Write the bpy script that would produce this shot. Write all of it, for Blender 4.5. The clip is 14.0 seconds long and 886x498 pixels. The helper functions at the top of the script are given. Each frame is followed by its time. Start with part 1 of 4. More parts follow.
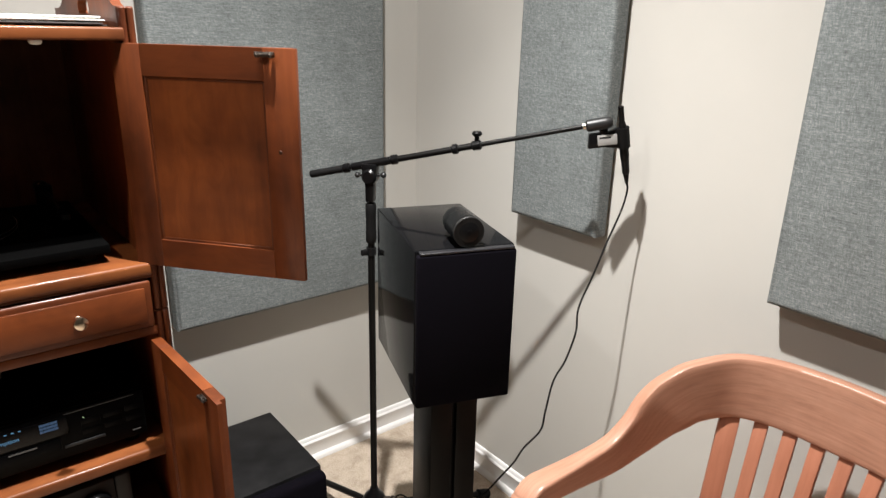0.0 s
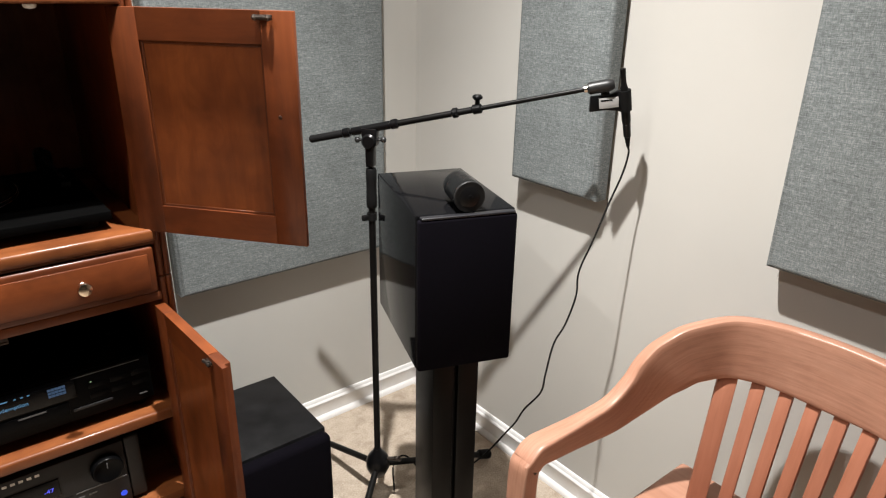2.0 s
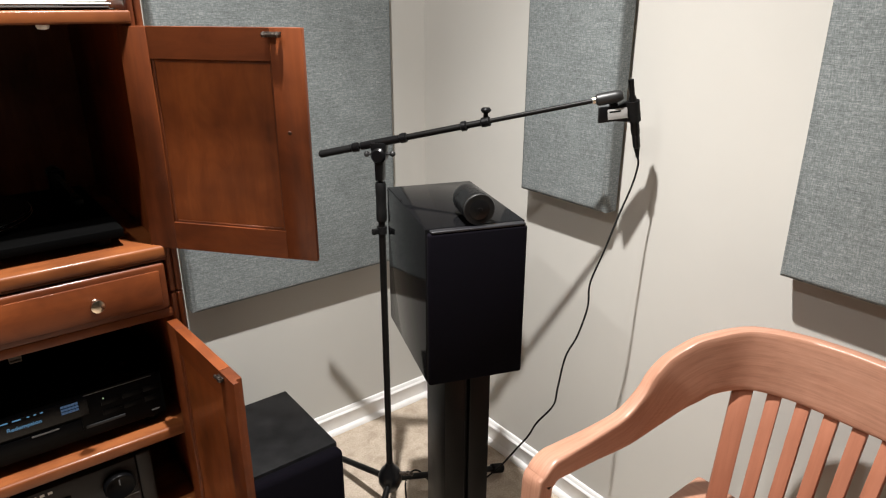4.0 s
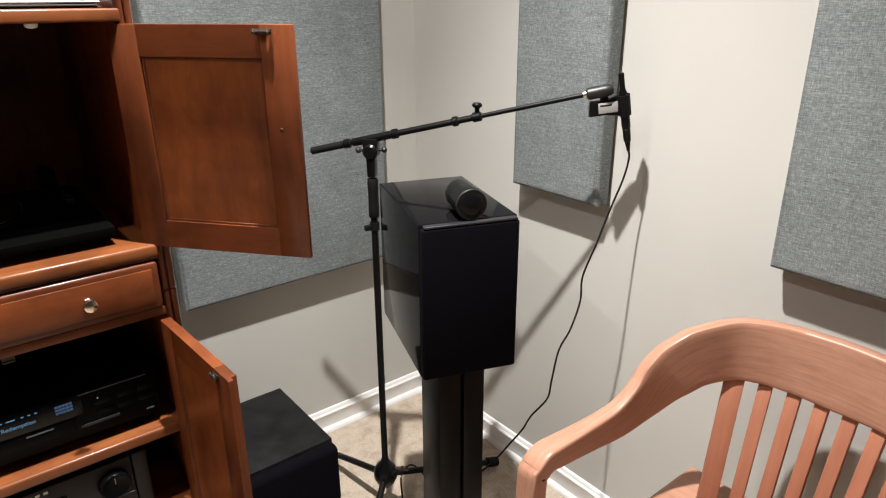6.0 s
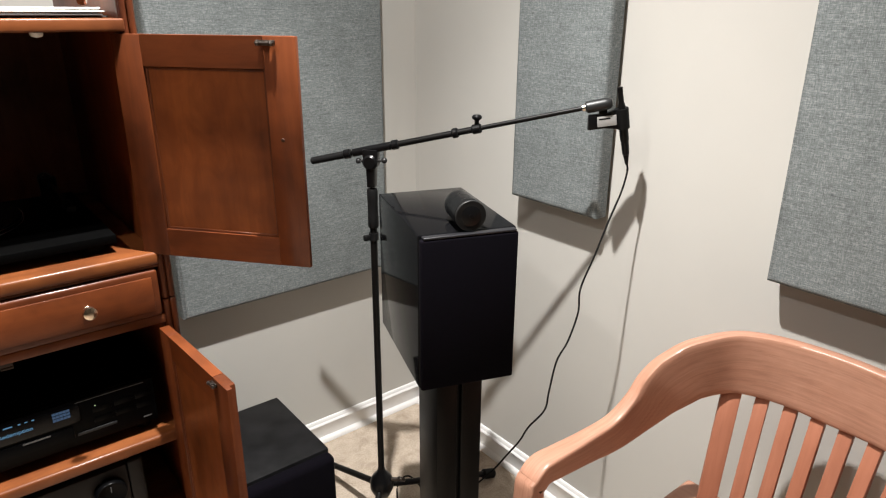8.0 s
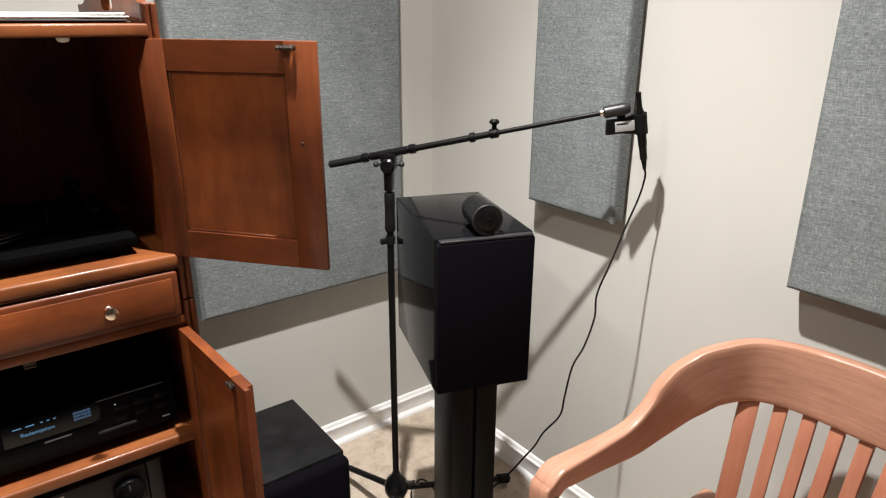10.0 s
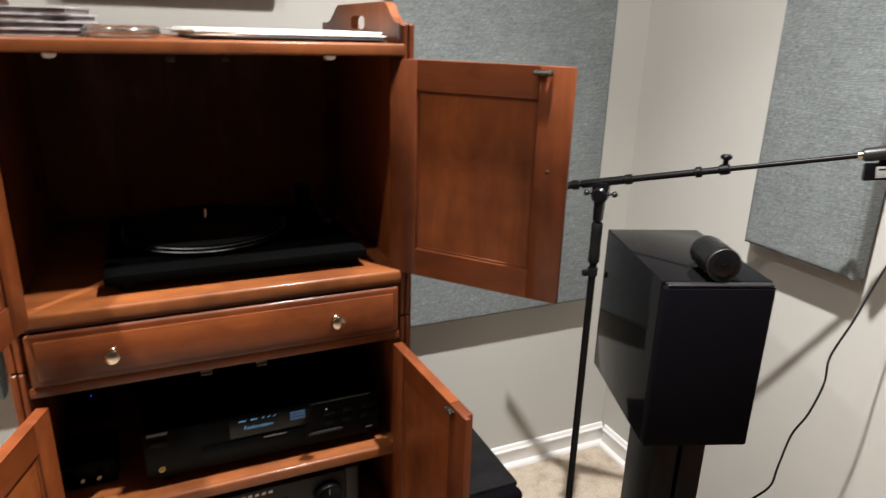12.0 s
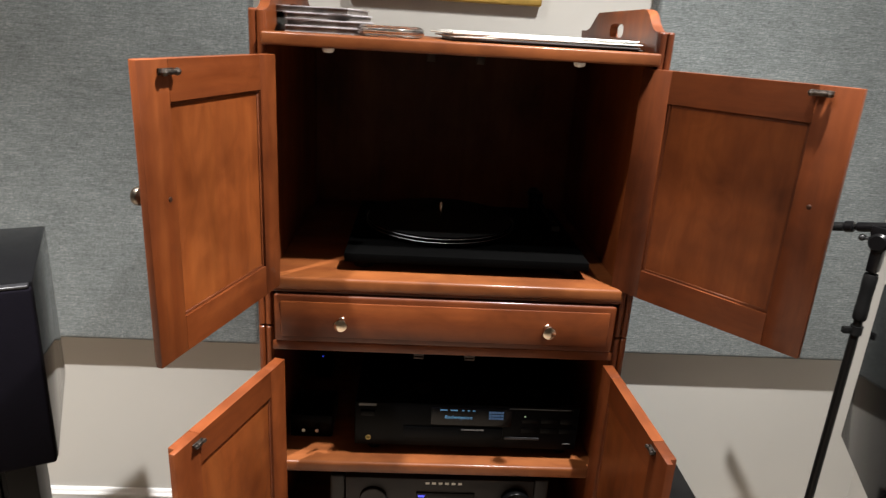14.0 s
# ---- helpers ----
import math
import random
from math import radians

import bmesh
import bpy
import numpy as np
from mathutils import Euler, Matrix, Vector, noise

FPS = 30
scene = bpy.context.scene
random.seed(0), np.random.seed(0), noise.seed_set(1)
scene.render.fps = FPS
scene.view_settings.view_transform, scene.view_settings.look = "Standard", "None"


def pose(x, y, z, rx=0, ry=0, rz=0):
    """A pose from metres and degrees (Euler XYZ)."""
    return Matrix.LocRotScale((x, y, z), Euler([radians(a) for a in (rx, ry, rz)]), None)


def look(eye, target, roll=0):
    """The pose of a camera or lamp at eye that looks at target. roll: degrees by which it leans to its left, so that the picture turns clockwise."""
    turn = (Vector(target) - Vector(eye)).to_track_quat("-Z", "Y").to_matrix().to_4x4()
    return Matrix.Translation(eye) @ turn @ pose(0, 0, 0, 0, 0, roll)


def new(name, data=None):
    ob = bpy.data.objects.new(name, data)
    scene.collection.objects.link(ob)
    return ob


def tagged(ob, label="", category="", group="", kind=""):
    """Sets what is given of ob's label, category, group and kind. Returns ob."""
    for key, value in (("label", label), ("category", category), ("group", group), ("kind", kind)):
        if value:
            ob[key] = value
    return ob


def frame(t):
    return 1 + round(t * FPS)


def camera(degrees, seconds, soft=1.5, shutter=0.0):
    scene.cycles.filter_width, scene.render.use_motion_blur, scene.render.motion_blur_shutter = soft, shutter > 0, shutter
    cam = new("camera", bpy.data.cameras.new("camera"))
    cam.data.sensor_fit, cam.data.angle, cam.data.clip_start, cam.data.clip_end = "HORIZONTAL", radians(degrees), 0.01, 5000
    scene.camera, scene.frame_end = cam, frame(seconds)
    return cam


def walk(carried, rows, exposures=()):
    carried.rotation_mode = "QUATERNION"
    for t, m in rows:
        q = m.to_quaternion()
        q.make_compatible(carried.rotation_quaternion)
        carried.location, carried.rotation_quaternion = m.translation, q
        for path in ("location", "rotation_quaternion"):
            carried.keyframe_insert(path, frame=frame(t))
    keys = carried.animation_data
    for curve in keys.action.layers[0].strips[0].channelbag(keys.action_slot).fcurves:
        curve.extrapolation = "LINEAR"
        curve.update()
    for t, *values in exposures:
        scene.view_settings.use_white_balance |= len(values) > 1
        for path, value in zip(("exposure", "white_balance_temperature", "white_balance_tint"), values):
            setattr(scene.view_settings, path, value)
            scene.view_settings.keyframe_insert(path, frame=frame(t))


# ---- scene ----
cam = camera(67.8, 14.0, soft=1.2, shutter=0.5)
PATH = [
    (0, (0.031, 0.446, 1.525), (1.220, 1.923, 0.888), 1.4),
    (0.5, (0.036, 0.448, 1.523), (1.242, 1.887, 0.834), 1.1),
    (1, (0.026, 0.443, 1.527), (1.235, 1.893, 0.868), 0.9),
    (1.5, (0.021, 0.441, 1.529), (1.165, 1.922, 0.823), 1.9),
    (2, (0.028, 0.444, 1.526), (1.195, 1.892, 0.789), 1.1),
    (2.5, (0.029, 0.444, 1.526), (1.195, 1.900, 0.803), 0.3),
    (3, (0.029, 0.445, 1.526), (1.181, 1.923, 0.827), 0.2),
    (5.5, (0.030, 0.445, 1.525), (1.189, 1.912, 0.814), -0.2),
    (6, (0.026, 0.443, 1.527), (1.192, 1.903, 0.813), -0.3),
    (6.5, (0.020, 0.441, 1.529), (1.200, 1.900, 0.836), 0.8),
    (7, (0.017, 0.439, 1.531), (1.198, 1.900, 0.846), 0.4),
    (9.5, (0.026, 0.443, 1.527), (1.198, 1.914, 0.845), 0.4),
    (10, (0.016, 0.439, 1.531), (1.160, 1.935, 0.858), 0.3),
    (10.5, (0.014, 0.438, 1.532), (1.148, 1.951, 0.879), 0.5),
    (10.7, (0.015, 0.439, 1.532), (1.114, 1.983, 0.896), 0.3),
    (11, (0.017, 0.439, 1.532), (0.979, 2.088, 0.935), 0.3),
    (11.2, (-0.007, 0.464, 1.534), (0.796, 2.182, 0.894), -0.1),
    (11.5, (-0.043, 0.503, 1.537), (0.725, 2.242, 0.915), -0.3),
    (11.8, (-0.069, 0.539, 1.538), (0.721, 2.279, 0.944), 0.5),
    (12, (-0.085, 0.563, 1.538), (0.696, 2.292, 0.906), 1.6),
    (12.2, (-0.108, 0.574, 1.527), (0.610, 2.316, 0.854), 2.4),
    (12.5, (-0.143, 0.591, 1.510), (0.354, 2.395, 0.805), 2.6),
    (12.7, (-0.128, 0.590, 1.513), (0.132, 2.467, 0.867), 2.7),
    (13, (-0.105, 0.589, 1.517), (0.103, 2.443, 0.796), 4.5),
    (13.5, (-0.064, 0.582, 1.525), (-0.025, 2.462, 0.842), 4.3),
    (14, (-0.057, 0.574, 1.532), (0.039, 2.469, 0.898), 3.4),
]
walk(cam, [(t, look(eye, target, roll)) for t, eye, target, roll in PATH])

# ---- light ----
world = bpy.data.worlds.new("room_world")
scene.world = world
world.use_nodes = True
world.node_tree.nodes["Background"].inputs[0].default_value = (0.02, 0.02, 0.02, 1)
world.node_tree.nodes["Background"].inputs[1].default_value = 0.2
scene.view_settings.exposure = 0.0

# the room: its north, east, west and south walls and the ceiling height
WA, WB, WW, WS, TOP = 2.352, 1.430, -2.9, -3.8, 2.74
WARM = (1.0, 0.974, 0.948)


def downlight(x, y, watts, beam, aim=0.0):
    """A recessed ceiling downlight with a flood lamp in it."""
    d = bpy.data.lights.new("downlight", "SPOT")
    d.shadow_soft_size, d.energy, d.color, d.spot_size, d.spot_blend = 0.024, watts, WARM, radians(beam), 1.0
    ob = new("downlight", d)
    ob.matrix_world = pose(x, y, TOP - 0.015, 0, aim)
    return ob


# a flood beam and its wide spill from each of the two fittings
for lamp_x, lamp_y, cone, beam, spill, aim in ((0.51, 1.33, 92, 345, 172, 0.0), (-0.77, 1.19, 80, 720, 88, 9.0)):
    downlight(lamp_x, lamp_y, beam, cone, aim)
    downlight(lamp_x, lamp_y, spill, 165)

# ---- materials ----


def mat_nodes(name):
    m = bpy.data.materials.new(name)
    m.use_nodes = True
    nt = m.node_tree
    return m, nt, nt.nodes["Principled BSDF"]


def nd(nt, kind, **kw):
    n = nt.nodes.new(kind)
    for k, v in kw.items():
        n.inputs[k].default_value = v
    return n


def coords(nt, scale, source="Object"):
    tc = nt.nodes.new("ShaderNodeTexCoord")
    mp = nt.nodes.new("ShaderNodeMapping")
    mp.inputs["Scale"].default_value = scale
    nt.links.new(tc.outputs[source], mp.inputs["Vector"])
    return mp.outputs["Vector"]


def ramp(nt, fac, stops):
    r = nt.nodes.new("ShaderNodeValToRGB")
    e = r.color_ramp.elements
    while len(e) < len(stops):
        e.new(0.5)
    for k, (p, c) in enumerate(stops):
        e[k].position, e[k].color = p, (*c, 1)
    nt.links.new(fac, r.inputs["Fac"])
    return r.outputs["Color"]


def mix(nt, a, b, fac, blend="MIX"):
    n = nt.nodes.new("ShaderNodeMix")
    n.data_type, n.blend_type = "RGBA", blend
    for v, k in ((fac, 0), (a, 6), (b, 7)):
        if hasattr(v, "is_linked"):
            nt.links.new(v, n.inputs[k])
        else:
            n.inputs[k].default_value = v if k == 0 else (*v, 1)
    return n.outputs[2]


def bump(nt, bsdf, height, strength, dist=0.001):
    b = nd(nt, "ShaderNodeBump", Strength=strength, Distance=dist)
    nt.links.new(height, b.inputs["Height"])
    nt.links.new(b.outputs["Normal"], bsdf.inputs["Normal"])


def noise_tex(nt, vec, scale, detail=4.0, rough=0.55, distort=0.0):
    n = nd(nt, "ShaderNodeTexNoise", Scale=scale, Detail=detail, Roughness=rough, Distortion=distort)
    nt.links.new(vec, n.inputs["Vector"])
    return n.outputs["Fac"]


def plain(name, colour, rough=0.5, metal=0.0, vary=0.12, scale=30.0, bumpy=0.1, coat=0.0, spec=0.5):
    """Painted, moulded or metal surface with slight mottling and relief."""
    m, nt, b = mat_nodes(name)
    v = coords(nt, (1, 1, 1))
    f = noise_tex(nt, v, scale, 5.0)
    lo, hi = [c * (1 - vary) for c in colour], [min(1, c * (1 + vary)) for c in colour]
    nt.links.new(ramp(nt, f, [(0.3, lo), (0.7, hi)]), b.inputs["Base Color"])
    b.inputs["Roughness"].default_value = rough
    b.inputs["Metallic"].default_value = metal
    b.inputs["Coat Weight"].default_value = coat
    b.inputs["Specular IOR Level"].default_value = spec
    r = nt.nodes.new("ShaderNodeMapRange")
    r.inputs["To Min"].default_value, r.inputs["To Max"].default_value = max(0.02, rough - 0.08), min(1, rough + 0.08)
    nt.links.new(noise_tex(nt, v, scale * 0.3), r.inputs["Value"])
    nt.links.new(r.outputs["Result"], b.inputs["Roughness"])
    if bumpy:
        bump(nt, b, noise_tex(nt, v, scale * 12, 3.0), bumpy, 0.0006)
    return m


def wood(name, dark, mid, light, grain, rough=0.48, fine=1.0, blotch=1.0, streaks=0.24, coat=0.22, coat_rough=0.2, source="Object"):
    """Stained wood; grain is the axis (0, 1, 2) along which it runs."""
    m, nt, b = mat_nodes(name)
    sc = [1.0, 1.0, 1.0]
    sc[grain] = 0.07
    v = coords(nt, tuple(sc), source)
    oi = nt.nodes.new("ShaderNodeObjectInfo")
    add = nt.nodes.new("ShaderNodeVectorMath")
    add.operation = "MULTIPLY_ADD"
    add.inputs[1].default_value = (7.0, 5.0, 3.0)
    nt.links.new(oi.outputs["Random"], add.inputs[0])
    nt.links.new(v, add.inputs[2])
    vec = add.outputs["Vector"]
    streak = noise_tex(nt, vec, 55 * fine, 6.0, 0.6, 0.6)
    broad = noise_tex(nt, vec, 9 * fine, 3.0, 0.5, 1.4)
    pores = noise_tex(nt, vec, 420 * fine, 2.0, 0.6)
    c1 = ramp(nt, broad, [(0.25, dark), (0.5, mid), (0.78, light)])
    c2 = ramp(nt, streak, [(0.3, [q * 0.62 for q in mid]), (0.7, [q * 1.12 for q in light])])
    c = mix(nt, c1, c2, streaks)
    blot = noise_tex(nt, coords(nt, (1, 1, 1)), 7.0, 3.0)
    c = mix(nt, c, ramp(nt, blot, [(0.30, (0.58, 0.53, 0.49)), (0.5, (0.95, 0.94, 0.93)), (0.7, (1.14, 1.13, 1.10))]), blotch, "MULTIPLY")
    # small cloudy patches and dark mineral flecks in the stain
    patch = noise_tex(nt, coords(nt, tuple(0.45 if q < 0.5 else 1.0 for q in sc)), 24.0, 4.0, 0.6, 1.2)
    c = mix(nt, c, ramp(nt, patch, [(0.34, (0.80, 0.76, 0.72)), (0.52, (1.0, 1.0, 1.0)), (0.70, (1.12, 1.17, 1.20))]), blotch * 0.8, "MULTIPLY")
    fleck = noise_tex(nt, add.outputs["Vector"], 120.0, 2.0, 0.5, 0.3)
    c = mix(nt, c, ramp(nt, fleck, [(0.20, (0.55, 0.48, 0.44)), (0.30, (1.0, 1.0, 1.0))]), 0.3, "MULTIPLY")
    tint = ramp(nt, oi.outputs["Random"], [(0.0, (0.94, 0.93, 0.93)), (1.0, (1.05, 1.04, 1.03))])
    c = mix(nt, c, tint, 1.0, "MULTIPLY")
    nt.links.new(c, b.inputs["Base Color"])
    r = nt.nodes.new("ShaderNodeMapRange")
    r.inputs["To Min"].default_value, r.inputs["To Max"].default_value = rough - 0.07, rough + 0.12
    nt.links.new(streak, r.inputs["Value"])
    nt.links.new(r.outputs["Result"], b.inputs["Roughness"])
    b.inputs["Coat Weight"].default_value = coat
    b.inputs["Coat Roughness"].default_value = coat_rough
    b.inputs["Specular IOR Level"].default_value = 0.2
    bump(nt, b, pores, 0.12, 0.0005)
    return m


def glow(name, colour, strength):
    m, nt, b = mat_nodes(name)
    b.inputs["Base Color"].default_value = (0.01, 0.01, 0.01, 1)
    b.inputs["Emission Color"].default_value = (*colour, 1)
    b.inputs["Emission Strength"].default_value = strength
    return m


def fabric(name):
    """Slubby two-tone acoustic cloth: fine crossed threads with thicker, longer slubs in both directions."""
    m, nt, b = mat_nodes(name)
    total = None
    for scale, weight in (((80, 80, 680), 0.40), ((600, 600, 95), 0.30), ((22, 22, 380), 0.20), ((260, 260, 30), 0.10)):
        f = noise_tex(nt, coords(nt, scale), 1.0, 3.0, 0.6)
        k = nt.nodes.new("ShaderNodeMath")
        k.operation = "MULTIPLY_ADD"
        k.inputs[1].default_value, k.inputs[2].default_value = weight, 0.0
        nt.links.new(f, k.inputs[0])
        if total is not None:
            nt.links.new(total, k.inputs[2])
        total = k.outputs[0]
    cloud = noise_tex(nt, coords(nt, (1, 1, 1)), 9.0, 3.0)
    c = ramp(nt, total, [(0.37, (0.080, 0.091, 0.092)), (0.5, (0.152, 0.167, 0.167)), (0.63, (0.285, 0.304, 0.302))])
    c = mix(nt, c, ramp(nt, cloud, [(0.3, (0.9, 0.9, 0.9)), (0.7, (1.08, 1.08, 1.08))]), 1.0, "MULTIPLY")
    nt.links.new(c, b.inputs["Base Color"])
    b.inputs["Roughness"].default_value = 0.95
    b.inputs["Specular IOR Level"].default_value = 0.15
    bump(nt, b, total, 0.5, 0.0012)
    return m


def carpet(name):
    m, nt, b = mat_nodes(name)
    v = coords(nt, (1, 1, 1))
    f = noise_tex(nt, v, 190.0, 4.0, 0.7)
    g = noise_tex(nt, v, 16.0, 5.0, 0.62, 0.6)
    c = ramp(nt, f, [(0.28, (0.36, 0.297, 0.235)), (0.55, (0.52, 0.440, 0.355)), (0.75, (0.61, 0.53, 0.44))])
    c = mix(nt, c, ramp(nt, g, [(0.34, (0.78, 0.75, 0.72)), (0.52, (0.98, 0.97, 0.96)), (0.68, (1.08, 1.08, 1.08))]), 1.0, "MULTIPLY")
    nt.links.new(c, b.inputs["Base Color"])
    b.inputs["Roughness"].default_value = 1.0
    b.inputs["Specular IOR Level"].default_value = 0.1
    bump(nt, b, f, 0.9, 0.006)
    return m


def wall_paint(name, colour):
    m, nt, b = mat_nodes(name)
    v = coords(nt, (1, 1, 1))
    f = noise_tex(nt, v, 2.5, 4.0)
    nt.links.new(ramp(nt, f, [(0.3, [q * 0.97 for q in colour]), (0.7, [q * 1.02 for q in colour])]), b.inputs["Base Color"])
    b.inputs["Roughness"].default_value = 0.55
    b.inputs["Specular IOR Level"].default_value = 0.3
    bump(nt, b, noise_tex(nt, v, 340.0, 3.0), 0.12, 0.001)
    return m


M_WALL = wall_paint("greige_wall_paint", (0.464, 0.450, 0.417))
M_CEIL = wall_paint("white_ceiling_paint", (0.76, 0.755, 0.74))
M_TRIM = plain("white_trim_paint", (0.76, 0.755, 0.745), 0.32, vary=0.03, bumpy=0.03)
M_CARPET = carpet("beige_carpet")
M_CLOTH = fabric("grey_slub_cloth")
M_BACKING = plain("grey_panel_backing", (0.16, 0.16, 0.155), 0.8)
CH = ((0.0528, 0.01111, 0.002719), (0.115, 0.02673, 0.006175), (0.177, 0.04923, 0.01184))
M_WOODX = wood("cherry_stained_wood_across", *CH, 0)
# paler, tanner cherry for the boards: direct light on them is put into the colour
M_BOARD = wood("lit_cherry_board", (0.064, 0.0165, 0.0046), (0.136, 0.0385, 0.0100), (0.205, 0.0690, 0.0190), 0)
M_WOODY = wood("cherry_stained_wood_deep", *CH, 1)
M_WOODZ = wood("cherry_stained_wood_upright", *CH, 2)
M_PANEL = wood("cherry_veneer_panel", (0.09506, 0.02195, 0.005009), (0.1639, 0.04136, 0.008944), (0.2192, 0.06436, 0.01485), 2)
# cherry for the panel beads, with the shade of the recess in its colour
M_WOODDARK = wood("recess_shade_cherry", (0.06156, 0.01431, 0.004429), (0.1149, 0.0288, 0.0085), (0.1634, 0.04662, 0.01326), 2)
M_BACKBOARD = wood("dark_stained_back_board", (0.0656, 0.0209, 0.00906), (0.125, 0.0418, 0.0167), (0.171, 0.0641, 0.0265), 2, 0.5)
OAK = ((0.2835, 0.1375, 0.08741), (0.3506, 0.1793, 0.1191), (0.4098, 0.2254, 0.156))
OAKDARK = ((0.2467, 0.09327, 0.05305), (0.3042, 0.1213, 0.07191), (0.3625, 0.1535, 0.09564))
M_CHAIRBENT = wood("red_oak_finish_bent", *OAK, 0, 0.42, 3.2, 0.22, 0.42, 0.3, 0.25, "UV")
M_CHAIR = wood("red_oak_finish", *OAK, 1, 0.45, 1.6, 0.15, 0.22, 0.12, 0.25)
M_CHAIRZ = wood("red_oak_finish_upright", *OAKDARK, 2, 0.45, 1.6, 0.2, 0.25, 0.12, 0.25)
M_GLOSS = plain("black_piano_lacquer", (0.004, 0.004, 0.0045), 0.06, vary=0.05, bumpy=0.0, spec=0.085)
M_GLOSS.node_tree.nodes["Principled BSDF"].inputs["Coat Roughness"].default_value = 0.03
M_LIP = plain("satin_black_baffle", (0.012, 0.012, 0.014), 0.38, vary=0.08, bumpy=0.02, spec=0.4)
M_GRILLE = plain("black_grille_cloth", (0.0024, 0.0019, 0.0036), 0.95, vary=0.3, scale=300, bumpy=0.3, spec=0.06)
M_DECK = plain("matte_black_plinth", (0.0014, 0.0014, 0.0014), 0.45, bumpy=0.03, spec=0.02)
M_BLACK = plain("black_powder_coat", (0.00375, 0.0035, 0.00325), 0.4, bumpy=0.15, spec=0.15)
M_MATTE = plain("black_vinyl_wrap", (0.0062, 0.0060, 0.0064), 0.54, vary=0.6, scale=22.0, bumpy=0.6, spec=0.19)
M_RUBBER = plain("black_rubber", (0.005, 0.005, 0.005), 0.6, bumpy=0.2, spec=0.13)
M_PLASTIC = plain("black_plastic", (0.003, 0.003, 0.0033), 0.3, bumpy=0.05, spec=0.2)
M_SATIN = plain("satin_black_shell", (0.005, 0.005, 0.0052), 0.27, bumpy=0.0, spec=0.25)
M_FACE = plain("charcoal_brushed_faceplate", (0.01445, 0.01445, 0.01561), 0.5, 0.0, bumpy=0.1, spec=0.3)
M_CHROME = plain("polished_nickel", (0.62, 0.56, 0.48), 0.14, 1.0, vary=0.05, bumpy=0.0)
M_BRONZE = plain("polished_bronze", (0.55, 0.46, 0.36), 0.18, 1.0, vary=0.15, bumpy=0.0)
M_BRASS = plain("gilt_socket_ring", (0.42, 0.30, 0.12), 0.45, 1.0, vary=0.1, bumpy=0.0)
M_PEWTER = plain("aged_pewter_knob", (0.17, 0.145, 0.12), 0.3, 1.0, vary=0.2, bumpy=0.0)
M_DARKMETAL = plain("dark_bronze_metal", (0.055, 0.045, 0.038), 0.35, 0.8, bumpy=0.05)
M_SCREW = plain("painted_screw_head", (0.035, 0.014, 0.007), 0.75, spec=0.15)
M_CATCH = plain("browned_metal", (0.030, 0.020, 0.016), 0.5, 0.5, bumpy=0.05)
M_RIM = plain("brushed_steel_rim", (0.5, 0.5, 0.5), 0.35, 1.0, bumpy=0.0)
M_WHITE = plain("white_plastic", (0.75, 0.74, 0.70), 0.4, vary=0.04)
M_GOLD = plain("gilt_frame", (0.451, 0.2952, 0.0738), 0.35, 0.7, vary=0.15)
M_PAPER = plain("cream_card_sleeve", (0.5904, 0.574, 0.5084), 0.55, vary=0.06)
M_PAPERWHITE = plain("white_card_sleeve", (0.656, 0.656, 0.6396), 0.45, vary=0.05)
M_PAPERDARK = plain("dark_card_sleeve", (0.03, 0.028, 0.028), 0.5)
M_CASE = plain("clear_case_plastic", (0.34, 0.32, 0.33), 0.1, vary=0.3, coat=0.6)
M_INLAY = plain("printed_inlay", (0.10, 0.085, 0.075), 0.4, vary=0.5, scale=60)
M_WHITETXT = plain("white_silkscreen", (0.62, 0.62, 0.60), 0.5, vary=0.02, bumpy=0)
M_GUN = plain("gunmetal_swivel", (0.03, 0.03, 0.03), 0.4, 0.6, bumpy=0.0)
M_GREYTXT = plain("grey_silkscreen", (0.075, 0.075, 0.075), 0.5, vary=0.02, bumpy=0)
M_LABEL = plain("pale_label", (0.2716, 0.2657, 0.2549), 0.5, vary=0.1)
M_BLUE = glow("blue_display_glow", (0.10, 0.11, 1.0), 1.0)
M_LED = glow("blue_led_glow", (0.06, 0.10, 1.0), 0.9)
M_GEAR = plain("black_gear_faceplate", (0.0018, 0.0018, 0.0020), 0.3, bumpy=0.03, spec=0.045)
M_GUNFACE = plain("charcoal_dial", (0.014, 0.014, 0.015), 0.5, bumpy=0.05, spec=0.2)
M_WINDOW = plain("dark_display_window", (0.003, 0.003, 0.0035), 0.15, bumpy=0.0, spec=0.15)
M_CYAN = glow("pale_blue_display_glow", (0.13, 0.36, 0.62), 0.55)
M_CYANDIM = glow("dim_blue_display_glow", (0.07, 0.20, 0.42), 0.26)
M_RING = glow("blue_ring_glow", (0.06, 0.12, 1.0), 0.8)
M_GREENLED = glow("pale_led_glow", (0.5, 0.7, 0.4), 0.8)
M_BLUECABLE = plain("blue_cable_jacket", (0.02, 0.05, 0.22), 0.45)
M_GLASS, _nt, _b = mat_nodes("clear_glass")
_b.inputs["Transmission Weight"].default_value = 1.0
_b.inputs["Roughness"].default_value = 0.06
_b.inputs["Coat Weight"].default_value = 1.0
_b.inputs["Coat Roughness"].default_value = 0.16
_b.inputs["Base Color"].default_value = (0.93, 0.88, 0.86, 1)

# ---- mesh helpers ----


